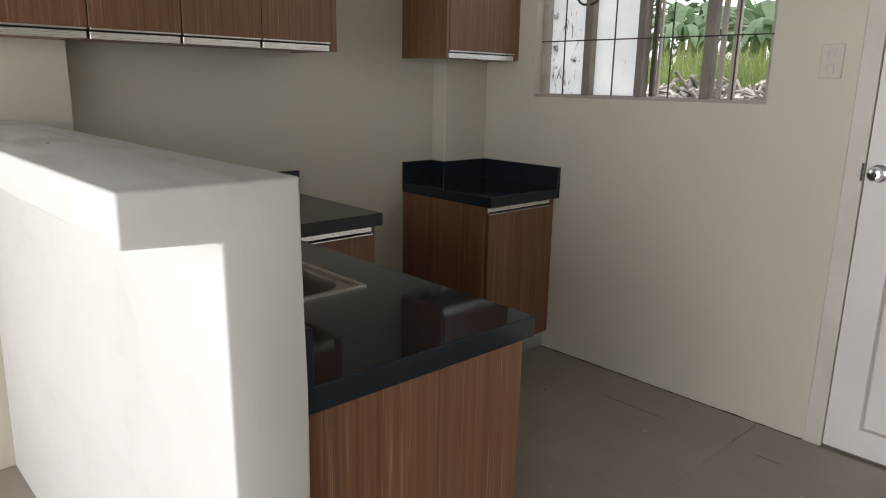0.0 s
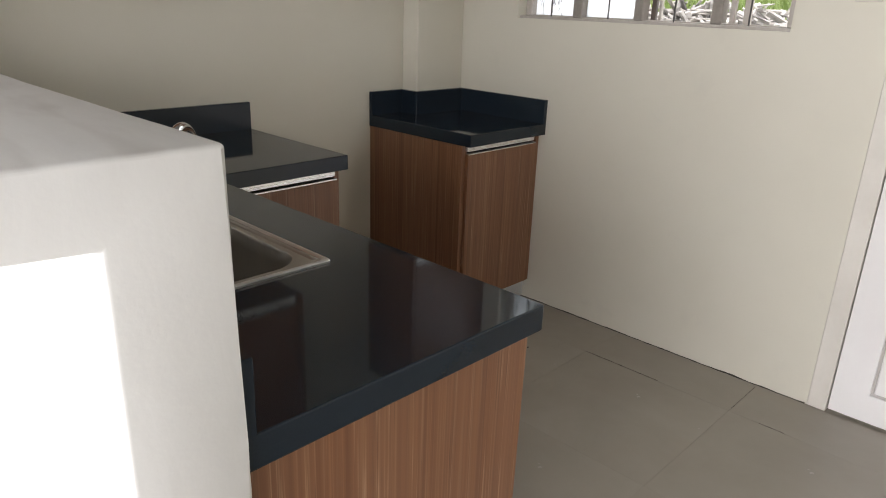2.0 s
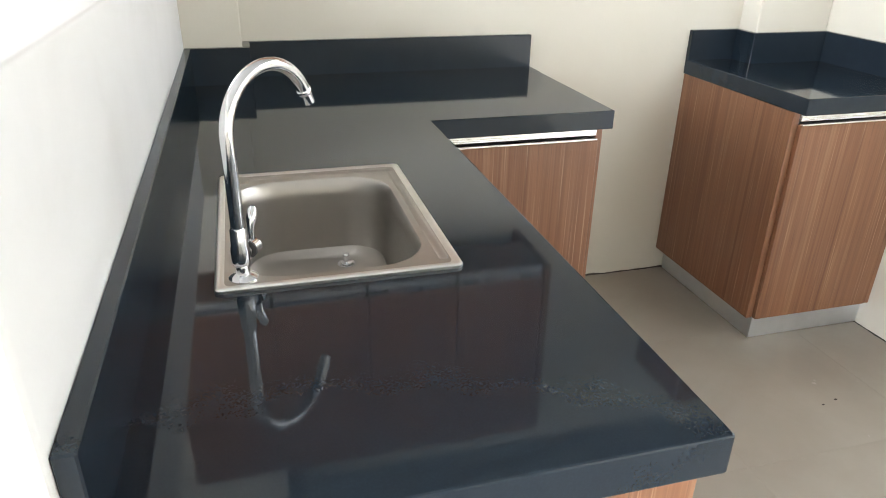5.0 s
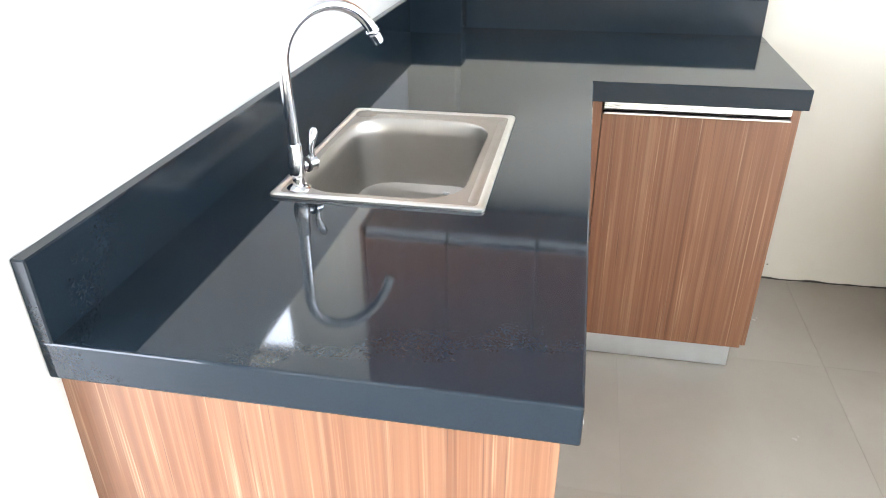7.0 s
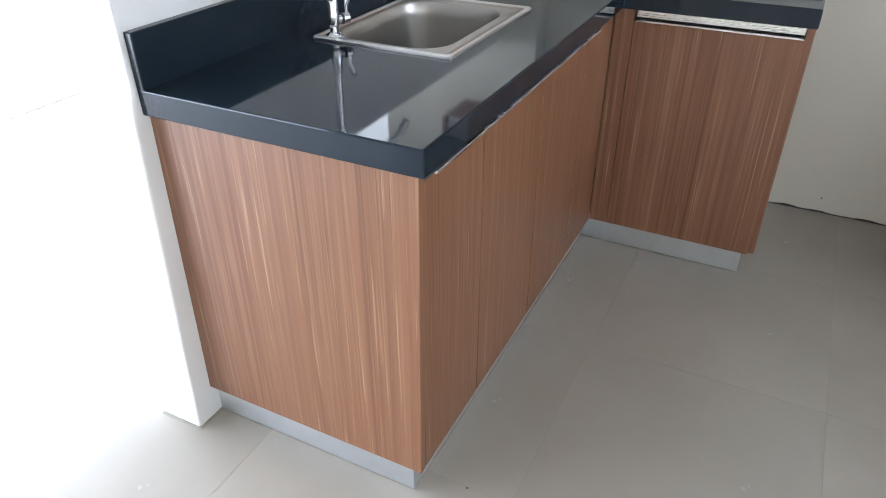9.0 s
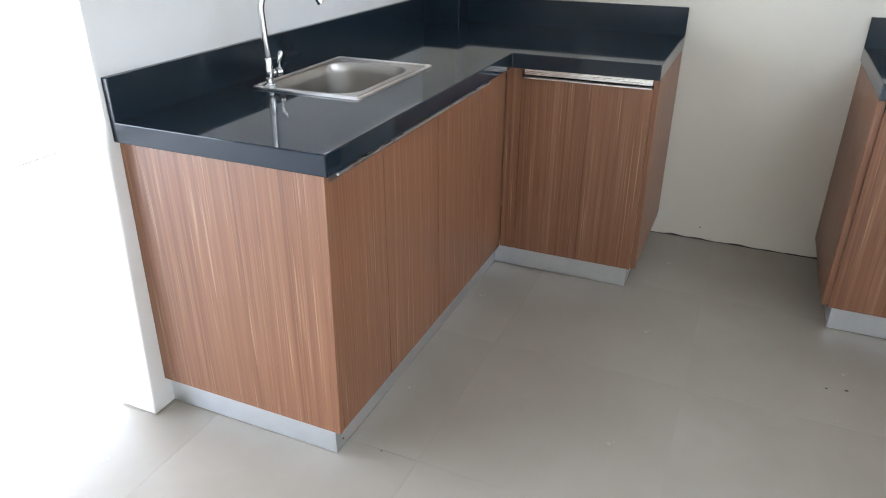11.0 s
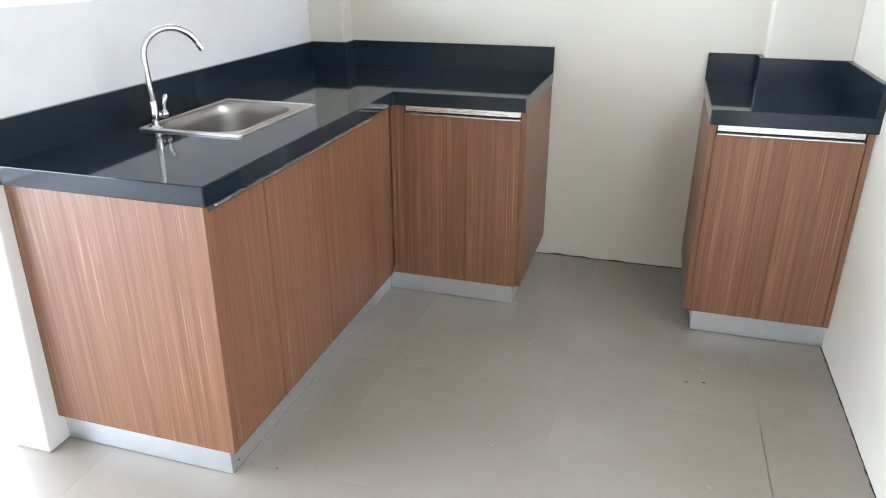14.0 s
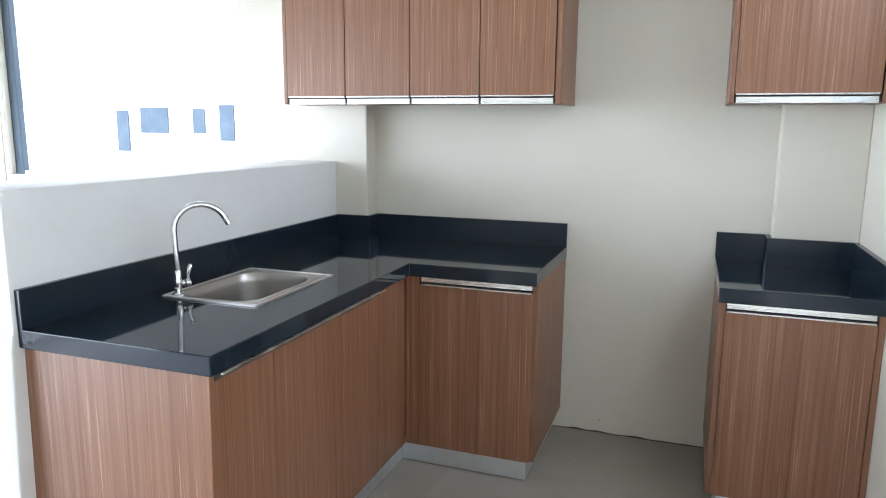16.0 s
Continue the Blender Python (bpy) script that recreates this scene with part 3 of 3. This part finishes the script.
    s = part("screw", lathe(bmesh.new(), (0.556, 0.075, 0.028), (1, 0, 0), [(0.004, 0), (0.0035, 0.0015), (0.001, 0.002)], 10), CHROME, c)


def cabinet_corner():
    c = thing("base_cabinet", (0.90, 1.6, 0), "wood-grain laminate corner base cabinet with one door", "cabinet", "base cabinets")
    part("carcass", boxed(0.605, 1.122, 1.315, 1.89, ZK, ZU - 0.002), INSIDE, c)
    part("filler", boxed(0.590, 0.650, 1.2905, 1.310, ZK, ZU - 0.003, 0.001), WOOD, c)
    door_y("door", c, 0.652, 1.126, ZK, 0.806, 1.290)
    part("end_panel", boxed(1.124, 1.146, 1.3083, YN, ZK - 0.002, ZU - 0.001, 0.001), WOOD, c)
    part("plinth", boxed(0.557, 1.110, 1.330, 1.345, 0.003, ZK - 0.003), KICK, c, "silver-grey plinth")
    part("plinth", boxed(1.095, 1.110, 1.345, YN - 0.01, 0.003, ZK - 0.003), KICK, c, "silver-grey plinth")


def cabinet_side():
    c = thing("base_cabinet", (2.07, 1.6, 0), "wood-grain laminate base cabinet standing against the wall", "cabinet", "base cabinets")
    part("carcass", boxed(1.832, XE - 0.022, 1.315, 1.80, ZK, ZU - 0.002), INSIDE, c)
    part("end_panel", boxed(1.806, 1.830, 1.3083, YN, ZK - 0.002, ZU - 0.001, 0.001), WOOD, c)
    door_y("door", c, 1.828, XE - 0.0235, ZK, 0.806, 1.290)
    part("filler", boxed(XE - 0.021, XE - 0.001, 1.292, 1.80, ZK, ZU - 0.003, 0.001), WOOD, c)
    part("plinth", boxed(1.845, XE, 1.322, 1.337, 0.003, ZK - 0.003), KICK, c, "silver-grey plinth")
    part("plinth", boxed(1.845, 1.860, 1.337, YN - 0.01, 0.003, ZK - 0.003), KICK, c, "silver-grey plinth")


def upper_cabinet(x0, x1, seams, label, right_panel=True):
    c = thing("wall_cabinet", ((x0 + x1) / 2, 1.74, 1.545), label, "cabinet", "wall cabinets")
    zb, zt, face = 1.550, 2.285, 1.578
    back = 1.811 if x0 < 0 or x1 > 2.1 else YN
    part("carcass", boxed(x0 + 0.02, x1 - 0.028, face + 0.022, back, zb + 0.004, zt), INSIDE, c)
    part("bottom_panel", boxed(x0 + 0.02, x1 - 0.028, face + 0.025, back - 0.002, zb - 0.001, zb + 0.004), WOOD, c)
    for a, thick in ((x0, 0.018), (x1 - 0.026, 0.026)):
        deep = YN if 0.163 < a < 2.0 else 1.812
        part("side_panel", boxed(a, a + thick, face + 0.004, deep, zb - 0.002, zt, 0.001), WOOD, c)
    for a, b in zip(seams, seams[1:]):
        door_y("door", c, a + 0.002, b - 0.002, zb + 0.034, zt, face, top=False)
    return c


cabinet_peninsula()
cabinet_corner()
cabinet_side()
upper_cabinet(-0.152, 1.158, [-0.132, 0.171, 0.488, 0.807, 1.129], "long wood-grain wall cabinet with four doors")
upper_cabinet(1.795, XE, [1.813, XE - 0.03], "single-door wood-grain wall cabinet in the corner")

# ---- sink and tap ----


def rounded(x0, x1, y0, y1, r, z, n=7):
    """The points of a rounded rectangle at height z."""
    pts = []
    for cx, cy, a0 in ((x1 - r, y1 - r, 0), (x0 + r, y1 - r, 90), (x0 + r, y0 + r, 180), (x1 - r, y0 + r, 270)):
        for k in range(n):
            a = radians(a0 + 90 * k / (n - 1))
            pts.append((cx + r * math.cos(a), cy + r * math.sin(a), z))
    return pts


def loops(bm, rows, close=True):
    rings = [[bm.verts.new(p) for p in row] for row in rows]
    for a, b in zip(rings, rings[1:]):
        for k in range(len(a)):
            bm.faces.new((a[k], a[(k + 1) % len(a)], b[(k + 1) % len(a)], b[k]))
    if close:
        bm.faces.new(rings[-1])
    bmesh.ops.recalc_face_normals(bm, faces=bm.faces)
    return bm


def kitchen_sink():
    s = thing("sink", ((SX0 + SX1) / 2, (SY0 + SY1) / 2, ZT), "stainless steel inset sink in the granite worktop", "sink")
    ox0, ox1, oy0, oy1 = 0.121, 0.409, 0.464, 0.862
    rows = [
        rounded(SX0 + 0.003, SX1 - 0.003, SY0 + 0.003, SY1 - 0.003, 0.010, ZT + 0.0002),
        rounded(SX0 + 0.003, SX1 - 0.003, SY0 + 0.003, SY1 - 0.003, 0.010, ZT + 0.0038),
        rounded(SX0 + 0.013, SX1 - 0.013, SY0 + 0.013, SY1 - 0.013, 0.014, ZT + 0.0042),
        rounded(ox0 - 0.010, ox1 + 0.010, oy0 - 0.010, oy1 + 0.010, 0.082, ZT + 0.0042),
        rounded(ox0 - 0.004, ox1 + 0.004, oy0 - 0.004, oy1 + 0.004, 0.080, ZT + 0.0040),
        rounded(ox0, ox1, oy0, oy1, 0.078, ZT - 0.001),
        rounded(ox0 + 0.004, ox1 - 0.004, oy0 + 0.004, oy1 - 0.004, 0.076, ZT - 0.03),
        rounded(ox0 + 0.007, ox1 - 0.007, oy0 + 0.007, oy1 - 0.007, 0.074, ZT - 0.115),
        rounded(ox0 + 0.013, ox1 - 0.013, oy0 + 0.013, oy1 - 0.013, 0.070, ZT - 0.140),
        rounded(ox0 + 0.028, ox1 - 0.028, oy0 + 0.028, oy1 - 0.028, 0.062, ZT - 0.150),
        rounded(0.296, 0.350, 0.772, 0.826, 0.0265, ZT - 0.156),
    ]
    part("bowl", loops(bmesh.new(), rows), STEEL, s, "", True)
    d = part("drain", lathe(bmesh.new(), (0.323, 0.799, ZT - 0.157), (0, 0, 1), [(0.018, 0), (0.018, 0.0012), (0.016, 0.0018), (0.014, 0.001), (0.012, 0.001)]), CHROME, s, "", True)
    part("strainer_knob", lathe(bmesh.new(), (0.323, 0.799, ZT - 0.155), (0, 0, 1), [(0.012, 0), (0.012, 0.002), (0.005, 0.004), (0.0045, 0.014), (0.007, 0.016), (0.007, 0.019), (0.003, 0.021)]), CHROME, d, "", True)
    lip = [
        rounded(SX0 - 0.0005, SX1 + 0.0005, SY0 - 0.0005, SY1 + 0.0005, 0.010, ZT + 0.0004),
        rounded(SX0 - 0.0005, SX1 + 0.0005, SY0 - 0.0005, SY1 + 0.0005, 0.010, ZT + 0.0048),
        rounded(SX0 + 0.002, SX1 - 0.002, SY0 + 0.002, SY1 - 0.002, 0.010, ZT + 0.0070),
        rounded(SX0 + 0.009, SX1 - 0.009, SY0 + 0.009, SY1 - 0.009, 0.011, ZT + 0.0072),
        rounded(SX0 + 0.013, SX1 - 0.013, SY0 + 0.013, SY1 - 0.013, 0.012, ZT + 0.0044),
    ]
    part("rim_edge", loops(bmesh.new(), lip, False), RIM, s, "rolled steel edge, its reflected brightness put into the colour", True)
    # pressed ridges along the rear and the front edge of the rim
    for x0, x1, y0, y1 in ((0.150, 0.436, 0.884, 0.904), (0.424, 0.440, 0.46, 0.880)):
        part("pressed_ridge", loops(bmesh.new(), [rounded(x0, x1, y0, y1, 0.006, ZT + 0.0040), rounded(x0 + 0.003, x1 - 0.003, y0 + 0.003, y1 - 0.003, 0.004, ZT + 0.0062)]), STEEL, s, "", True)
    part("tap_hole_cover", lathe(bmesh.new(), (0.128, 0.885, ZT + 0.004), (0, 0, 1), [(0.023, 0), (0.023, 0.0012), (0.021, 0.0022), (0.004, 0.0026)]), STEEL, s, "", True)


kitchen_sink()


def faucet():
    bx, by, z0 = 0.132, 0.470, ZT + 0.0042
    f = thing("faucet", (bx, by, z0), "chrome gooseneck tap standing on the sink's rim", "tap")
    part("base_flange", lathe(bmesh.new(), (bx, by, z0), (0, 0, 1), [(0.021, 0), (0.021, 0.002), (0.017, 0.005), (0.0105, 0.008), (0.0095, 0.022)]), CHROME, f, "", True)
    part("body", lathe(bmesh.new(), (bx, by, z0 + 0.018), (0, 0, 1), [(0.0095, 0), (0.0120, 0.004), (0.0138, 0.010), (0.0138, 0.028), (0.0122, 0.036), (0.0116, 0.058), (0.0100, 0.062)]), CHROME, f, "", True)
    ex, ey = 0.250, 0.592
    span = math.hypot(ex - bx, ey - by)
    dx, dy = (ex - bx) / span, (ey - by) / span
    r, zc = span / 2, 1.112
    pts = [(bx, by, z0 + 0.07 + (zc - z0 - 0.07) * k / 6) for k in range(6)]
    for k in range(23):
        a = radians(156) * k / 22
        s = r * (1 - math.cos(a))
        pts.append((bx + dx * s, by + dy * s, zc + r * math.sin(a)))
    pts = [(x, y - 0.05 * (z - z0 - 0.07), z) for x, y, z in pts]  # the tube leans a little
    part("spout", tube(bmesh.new(), pts, 0.0095, 18), CHROME, f, "", True)
    e, p = Vector(pts[-1]), Vector(pts[-2])
    way = (e - p).normalized()
    a = part("aerator", lathe(bmesh.new(), e - way * 0.004, way, [(0.0100, 0), (0.0112, 0.002), (0.0112, 0.007), (0.0098, 0.009), (0.0090, 0.009)]), CHROME, f, "", True)
    part("nozzle", lathe(bmesh.new(), e + way * 0.004, way, [(0.009, 0), (0.0095, 0.004), (0.0095, 0.017), (0.007, 0.018)], 20), CHROME, a, "", True)
    vx, vy = 0.50, 0.80
    zv = z0 + 0.036
    part("valve", tube(bmesh.new(), [(bx + vx * s, by + vy * s, zv) for s in (0.008, 0.024, 0.025, 0.040, 0.044)], [0.009, 0.009, 0.0125, 0.0125, 0.007], 20), CHROME, f, "", True)
    part("ring", tube(bmesh.new(), [(bx + vx * s, by + vy * s, zv) for s in (0.0215, 0.0245)], 0.0132, 20), IRON, f, "black rubber ring on the valve", True)
    tip = [(bx + vx * s, by + vy * s, zv + h) for s, h in ((0.034, 0.004), (0.035, 0.016), (0.034, 0.026), (0.038, 0.040), (0.044, 0.054), (0.046, 0.060))]
    part("lever", tube(bmesh.new(), tip, [0.0055, 0.0045, 0.005, 0.0075, 0.0075, 0.0035], 14), CHROME, f, "", True)


faucet()

# ---- outdoors ----


def ground_height(x, y):
    e = max(0.0, min(1.0, (x - 3.3) / 1.8))
    bank = 1.22 * e * e * (3 - 2 * e) + 0.02 * max(0, x - 5.2)
    return -0.14 + bank + 0.05 * noise.noise((x * 0.6, y * 0.6, 0)) * e


def ground_sheet():
    """Soil round the house, which rises to a bank on the east, out to the horizon."""
    bm = bmesh.new()
    xs = [-400, -60, -12, -5, 2.5, 2.9, 3.3] + [3.3 + 0.3 * k for k in range(1, 24)] + [14, 22, 60, 400]
    ys = [-400, -60, -12] + [-6 + 0.6 * k for k in range(31)] + [18, 60, 400]
    grid = [[bm.verts.new((x, y, ground_height(min(x, 22), y))) for y in ys] for x in xs]
    for i in range(len(xs) - 1):
        for j in range(len(ys) - 1):
            bm.faces.new((grid[i][j], grid[i + 1][j], grid[i + 1][j + 1], grid[i][j + 1]))
    return bm


structure("ground", ground_sheet(), SOIL, "grassy soil rising to a bank behind the house", "ground", smooth=True)


# Added paving, kept pale so the ground beyond the openings burns out white.
PAVING = mottled("pale_concrete", (0.46, 0.45, 0.43), (0.56, 0.55, 0.53), 1.5, 0.85, fine=30, relief=0.4)
structure("pavement", plate([-14, -2.6, 2.3], [-7, 2.1, 6.6], lambda i, j: (i, j) != (1, 0), -0.16, -0.10, "z"), PAVING, "pale concrete paving, added so that the view outside burns out", "pavement")


def blades(name, count, x0, x1, y0, y1, high, wide, seed, mat, label):
    """Many bent blades in one mesh."""
    rnd = random.Random(seed)
    verts, faces = [], []
    for _ in range(count):
        x, y = rnd.uniform(x0, x1), rnd.uniform(y0, y1)
        h, w, a, lean = high * rnd.uniform(0.45, 1.1), wide * rnd.uniform(0.6, 1.3), rnd.uniform(0, 6.28), rnd.uniform(0.1, 0.7)
        z, b = ground_height(x, y) - 0.02, len(verts)
        sx, sy, fx, fy = math.cos(a) * w, math.sin(a) * w, -math.sin(a), math.cos(a)
        for k, f in enumerate((0, 0.4, 0.75)):
            d, q = lean * h * f * f, 1 - 0.75 * f
            verts += [(x + fx * d - sx * q, y + fy * d - sy * q, z + h * f), (x + fx * d + sx * q, y + fy * d + sy * q, z + h * f)]
        verts.append((x + fx * lean * h, y + fy * lean * h, z + h * (1 - 0.25 * lean)))
        faces += [(b, b + 1, b + 3, b + 2), (b + 2, b + 3, b + 5, b + 4), (b + 4, b + 5, b + 6)]
    me = bpy.data.meshes.new(name)
    me.from_pydata(verts, [], faces)
    me.materials.append(mat)
    return tagged(new(name, me), label, "grass", kind="stuff")


blades("grass", 9000, 5.8, 9.3, 1.0, 6.2, 0.80, 0.011, 4, GRASS, "tall bright green grass on the bank")


def banana_plant(x, y, size, seed):
    """A stalk with long arching leaves, each split along its midrib into lobes."""
    rnd = random.Random(seed)
    z = ground_height(x, y) - 0.03
    b = thing("banana_plant", (x, y, z), "green banana plant with broad arching leaves", "plant", "banana plants")
    top = z + 1.1 * size
    part("stalk", tube(bmesh.new(), [(x, y, z), (x + 0.02, y, z + 0.5 * size), (x + 0.03, y, top)], [0.11 * size, 0.09 * size, 0.06 * size], 12), STALK, b, "", True)
    for k in range(10):
        a = 2 * math.pi * k / 10 + rnd.uniform(-0.35, 0.35)
        ln, rise, w = size * rnd.uniform(1.2, 1.7), rnd.uniform(0.5, 1.25), size * rnd.uniform(0.065, 0.12)
        bm = bmesh.new()
        ca, sa = math.cos(a), math.sin(a)
        rows = []
        n = 12
        for j in range(n + 1):
            t = j / n
            r, h = ln * (t - 0.12 * t * t), ln * (rise * t - 1.05 * rise * t * t * 0.95 - 0.12 * t * t)
            half = w * (math.sin(math.pi * min(1, 0.06 + t * 0.94)) ** 0.6) * (0.35 if t < 0.08 else 1) * rnd.uniform(0.86, 1.08)
            c = Vector((x + 0.03 + ca * r, y + sa * r, top + h))
            side = Vector((-sa, ca, 0))
            droop = Vector((0, 0, -0.35 * half))
            rows.append([bm.verts.new(c + side * half + droop), bm.verts.new(c), bm.verts.new(c - side * half + droop)])
        for p, q in zip(rows, rows[1:]):
            bm.faces.new((p[0], p[1], q[1], q[0])), bm.faces.new((p[1], p[2], q[2], q[1]))
        part("leaf", bm, BANANA, b)
    return b


for x, y, size, seed in ((8.2, 3.9, 0.8, 1), (8.8, 3.1, 0.9, 2), (9.7, 5.0, 1.0, 3), (9.2, 4.3, 0.95, 4), (10.4, 3.9, 1.1, 5), (8.3, 2.7, 0.8, 6), (9.4, 3.6, 0.85, 7), (10.2, 4.7, 1.05, 8)):
    banana_plant(x, y, size, seed)


def thicket():
    """A far belt of trees, as many small leaves with gaps."""
    rnd = random.Random(9)
    verts, faces = [], []
    clumps = [(rnd.uniform(13, 17), rnd.uniform(0, 18), rnd.uniform(1.5, 5.2), rnd.uniform(0.6, 1.2)) for _ in range(38)]
    for cx, cy, cz, r in clumps:
        for _ in range(95):
            d = Vector((rnd.gauss(0, 1), rnd.gauss(0, 1), rnd.gauss(0, 0.8))).normalized() * r * rnd.random() ** 0.4
            u = Vector((rnd.uniform(-1, 1), rnd.uniform(-1, 1), rnd.uniform(-1, 1))).normalized() * rnd.uniform(0.08, 0.22)
            v = u.orthogonal() * 0.5
            c, b = Vector((cx, cy, cz)) + d, len(verts)
            verts += [c - u, c + v, c + u, c - v]
            faces.append((b, b + 1, b + 2, b + 3))
    me = bpy.data.meshes.new("far_trees")
    me.from_pydata([tuple(v) for v in verts], [], faces)
    me.materials.append(FOLIAGE)
    return tagged(new("far_trees", me), "dark green trees far behind the bank", "trees", kind="stuff")


thicket()


def scrap_pile():
    """Pale broken boards heaped on the bank."""
    rnd = random.Random(12)
    p = thing("scrap_pile", (5.1, 3.6, ground_height(5.1, 3.6)), "heap of pale weathered scrap boards on the bank", "scrap")
    for _ in range(290):
        x, y = rnd.uniform(4.6, 5.8), rnd.uniform(1.2, 3.1)
        z = ground_height(x, y) + 0.01 + rnd.random() * 0.42 * (1 - abs(x - 5.3) / 0.9)
        ln, w, h = rnd.uniform(0.14, 0.50), rnd.uniform(0.018, 0.055), rnd.uniform(0.007, 0.018)
        bm = boxed(-ln / 2, ln / 2, -w / 2, w / 2, -h / 2, h / 2, 0.003)
        bmesh.ops.transform(bm, verts=bm.verts, matrix=pose(x, y, z, rnd.uniform(-30, 30), rnd.uniform(-24, 24), rnd.uniform(0, 180)))
        part("board", bm, TIMBER, p)
    chips = bmesh.new()
    for _ in range(1500):
        x, y = rnd.uniform(4.6, 5.8), rnd.uniform(1.2, 3.1)
        z = ground_height(x, y) + rnd.random() * 0.40 * (1 - abs(x - 5.3) / 0.9)
        r = rnd.uniform(0.018, 0.055)
        bm = boxed(-2.2 * r, 2.2 * r, -0.4 * r, 0.45 * r, -0.18 * r, 0.2 * r)
        bmesh.ops.transform(bm, verts=bm.verts, matrix=pose(x, y, z, rnd.uniform(-60, 60), rnd.uniform(-60, 60), rnd.uniform(0, 180)))
        me = bpy.data.meshes.new("chip")
        bm.to_mesh(me)
        chips.from_mesh(me)
        bpy.data.meshes.remove(me)
        bm.free()
    part("rubble", chips, RUBBLE, p, "grey broken rubble", kind="stuff")


scrap_pile()


def neighbour_house():
    h = thing("neighbour_house", (-4.2, 7.6, -0.14), "white rendered neighbouring house with tinted windows", "house")
    part("wall", boxed(-12, -0.4, 6.6, 9.5, -0.14, 5.2), NEIGHBOUR, h)
    part("roof", boxed(-12.3, -0.2, 6.4, 9.8, 5.2, 5.35), ROOF, h)
    for x0, x1, z0, z1 in WINDOWS:
        w = part("window", boxed(x0, x1, 6.575, 6.61, z0, z1), TINTED, h, "blue tinted window")
        part("window_sill", boxed(x0 - 0.04, x1 + 0.04, 6.53, 6.60, z0 - 0.06, z0 - 0.005, 0.004), NEIGHBOUR, w)


WINDOWS = ((-5.65, -5.18, 1.33, 1.68), (-4.76, -4.57, 1.335, 1.66), (-4.325, -4.10, 1.24, 1.71), (-6.075, -5.87, 1.07, 1.64))
neighbour_house()

# Added pale strip, so no dark line breaks the glare at the opening's foot.
structure("threshold", boxed(XW - T, XW, -5.2, YN - 0.01, -0.001, 0.006, 0.002), NEIGHBOUR, "pale threshold, added so that the wide opening's foot burns out", "threshold")

# ---- small marks on the floor ----
for x, y, r in ((1.829, 0.925, 0.004), (1.887, 0.937, 0.005), (0.665, 0.100, 0.003)):
    sp = thing("debris", (x, y, 0.0), "tiny dark crumb on the tiled floor", "crumb", "crumbs")
    bm = bmesh.new()
    bmesh.ops.create_icosphere(bm, subdivisions=1, radius=r, matrix=Matrix.Translation((x, y, r * 0.3)) @ Matrix.Diagonal((1.3, 0.8, 0.4, 1)))
    part("crumb", bm, GAP, sp)

nick = thing("plaster_chip", (-0.173, 0.812, 1.276), "small dark chip on the painted ledge", "chip")
part("chip", boxed(-0.177, -0.169, 0.810, 0.813, 1.2745, 1.2775, 0.0008), GROUT, nick)
hole = thing("wall_plug", (1.338, YN, 0.061), "small dark screw hole in the painted wall", "hole")
part("plug", lathe(bmesh.new(), (1.338, YN - 0.0015, 0.061), (0, -1, 0), [(0.003, 0), (0.0025, 0.0008), (0.001, 0.001)], 12), GAP, hole)

# ---- cracked joint in the floor ----
structure("floor_crack", ragged_joint((2.0535, 0.40, 0.0), (2.0525, 0.745, 0.0), (-1, 0, 0), 21, 0.0002, 0.45), CRACK, "dark cracked joint between floor tiles", "crack")

structure("floor_crack", ragged_joint((2.075, 0.1046, 0.0), (2.30, 0.1046, 0.0), (0, -1, 0), 22, 0.0002, 0.4), CRACK, "dark chipped joint between floor tiles", "crack")
structure("floor_crack", ragged_joint((2.052, -0.10, 0.0), (2.051, -0.01, 0.0), (-1, 0, 0), 23, 0.0002, 0.4), CRACK, "dark chipped joint between floor tiles", "crack")

# ---- floor tiles ----
floor = structure("floor", boxed(XW - T, XE + T, YS - T, YN + T, -0.10, -0.0010), GROUT, "cream polished porcelain floor tiles", "floor")
P, JX, JY = 0.6375, 0.775, 0.105  # tile pitch, one joint each way
shared = {}
ix0, ix1 = math.floor((XW - JX) / P), math.ceil((XE - JX) / P)
iy0, iy1 = math.floor((YS - JY) / P), math.ceil((YN - JY) / P)
for i in range(ix0, ix1):
    for j in range(iy0, iy1):
        x0, x1 = max(JX + i * P, XW), min(JX + (i + 1) * P, XE)
        y0, y1 = max(JY + j * P, YS), min(JY + (j + 1) * P, YN)
        if x1 - x0 < 0.01 or y1 - y0 < 0.01:
            continue
        key = (round(x1 - x0, 3), round(y1 - y0, 3))
        if key not in shared:
            g = 0.0003
            shared[key] = mesh_of("tile", boxed(-(x1 - x0) / 2 + g, (x1 - x0) / 2 - g, -(y1 - y0) / 2 + g, (y1 - y0) / 2 - g, -0.010, 0), TILE)
        t = new("tile", shared[key])
        t.parent = floor
        t.location = ((x0 + x1) / 2, (y0 + y1) / 2, 0)
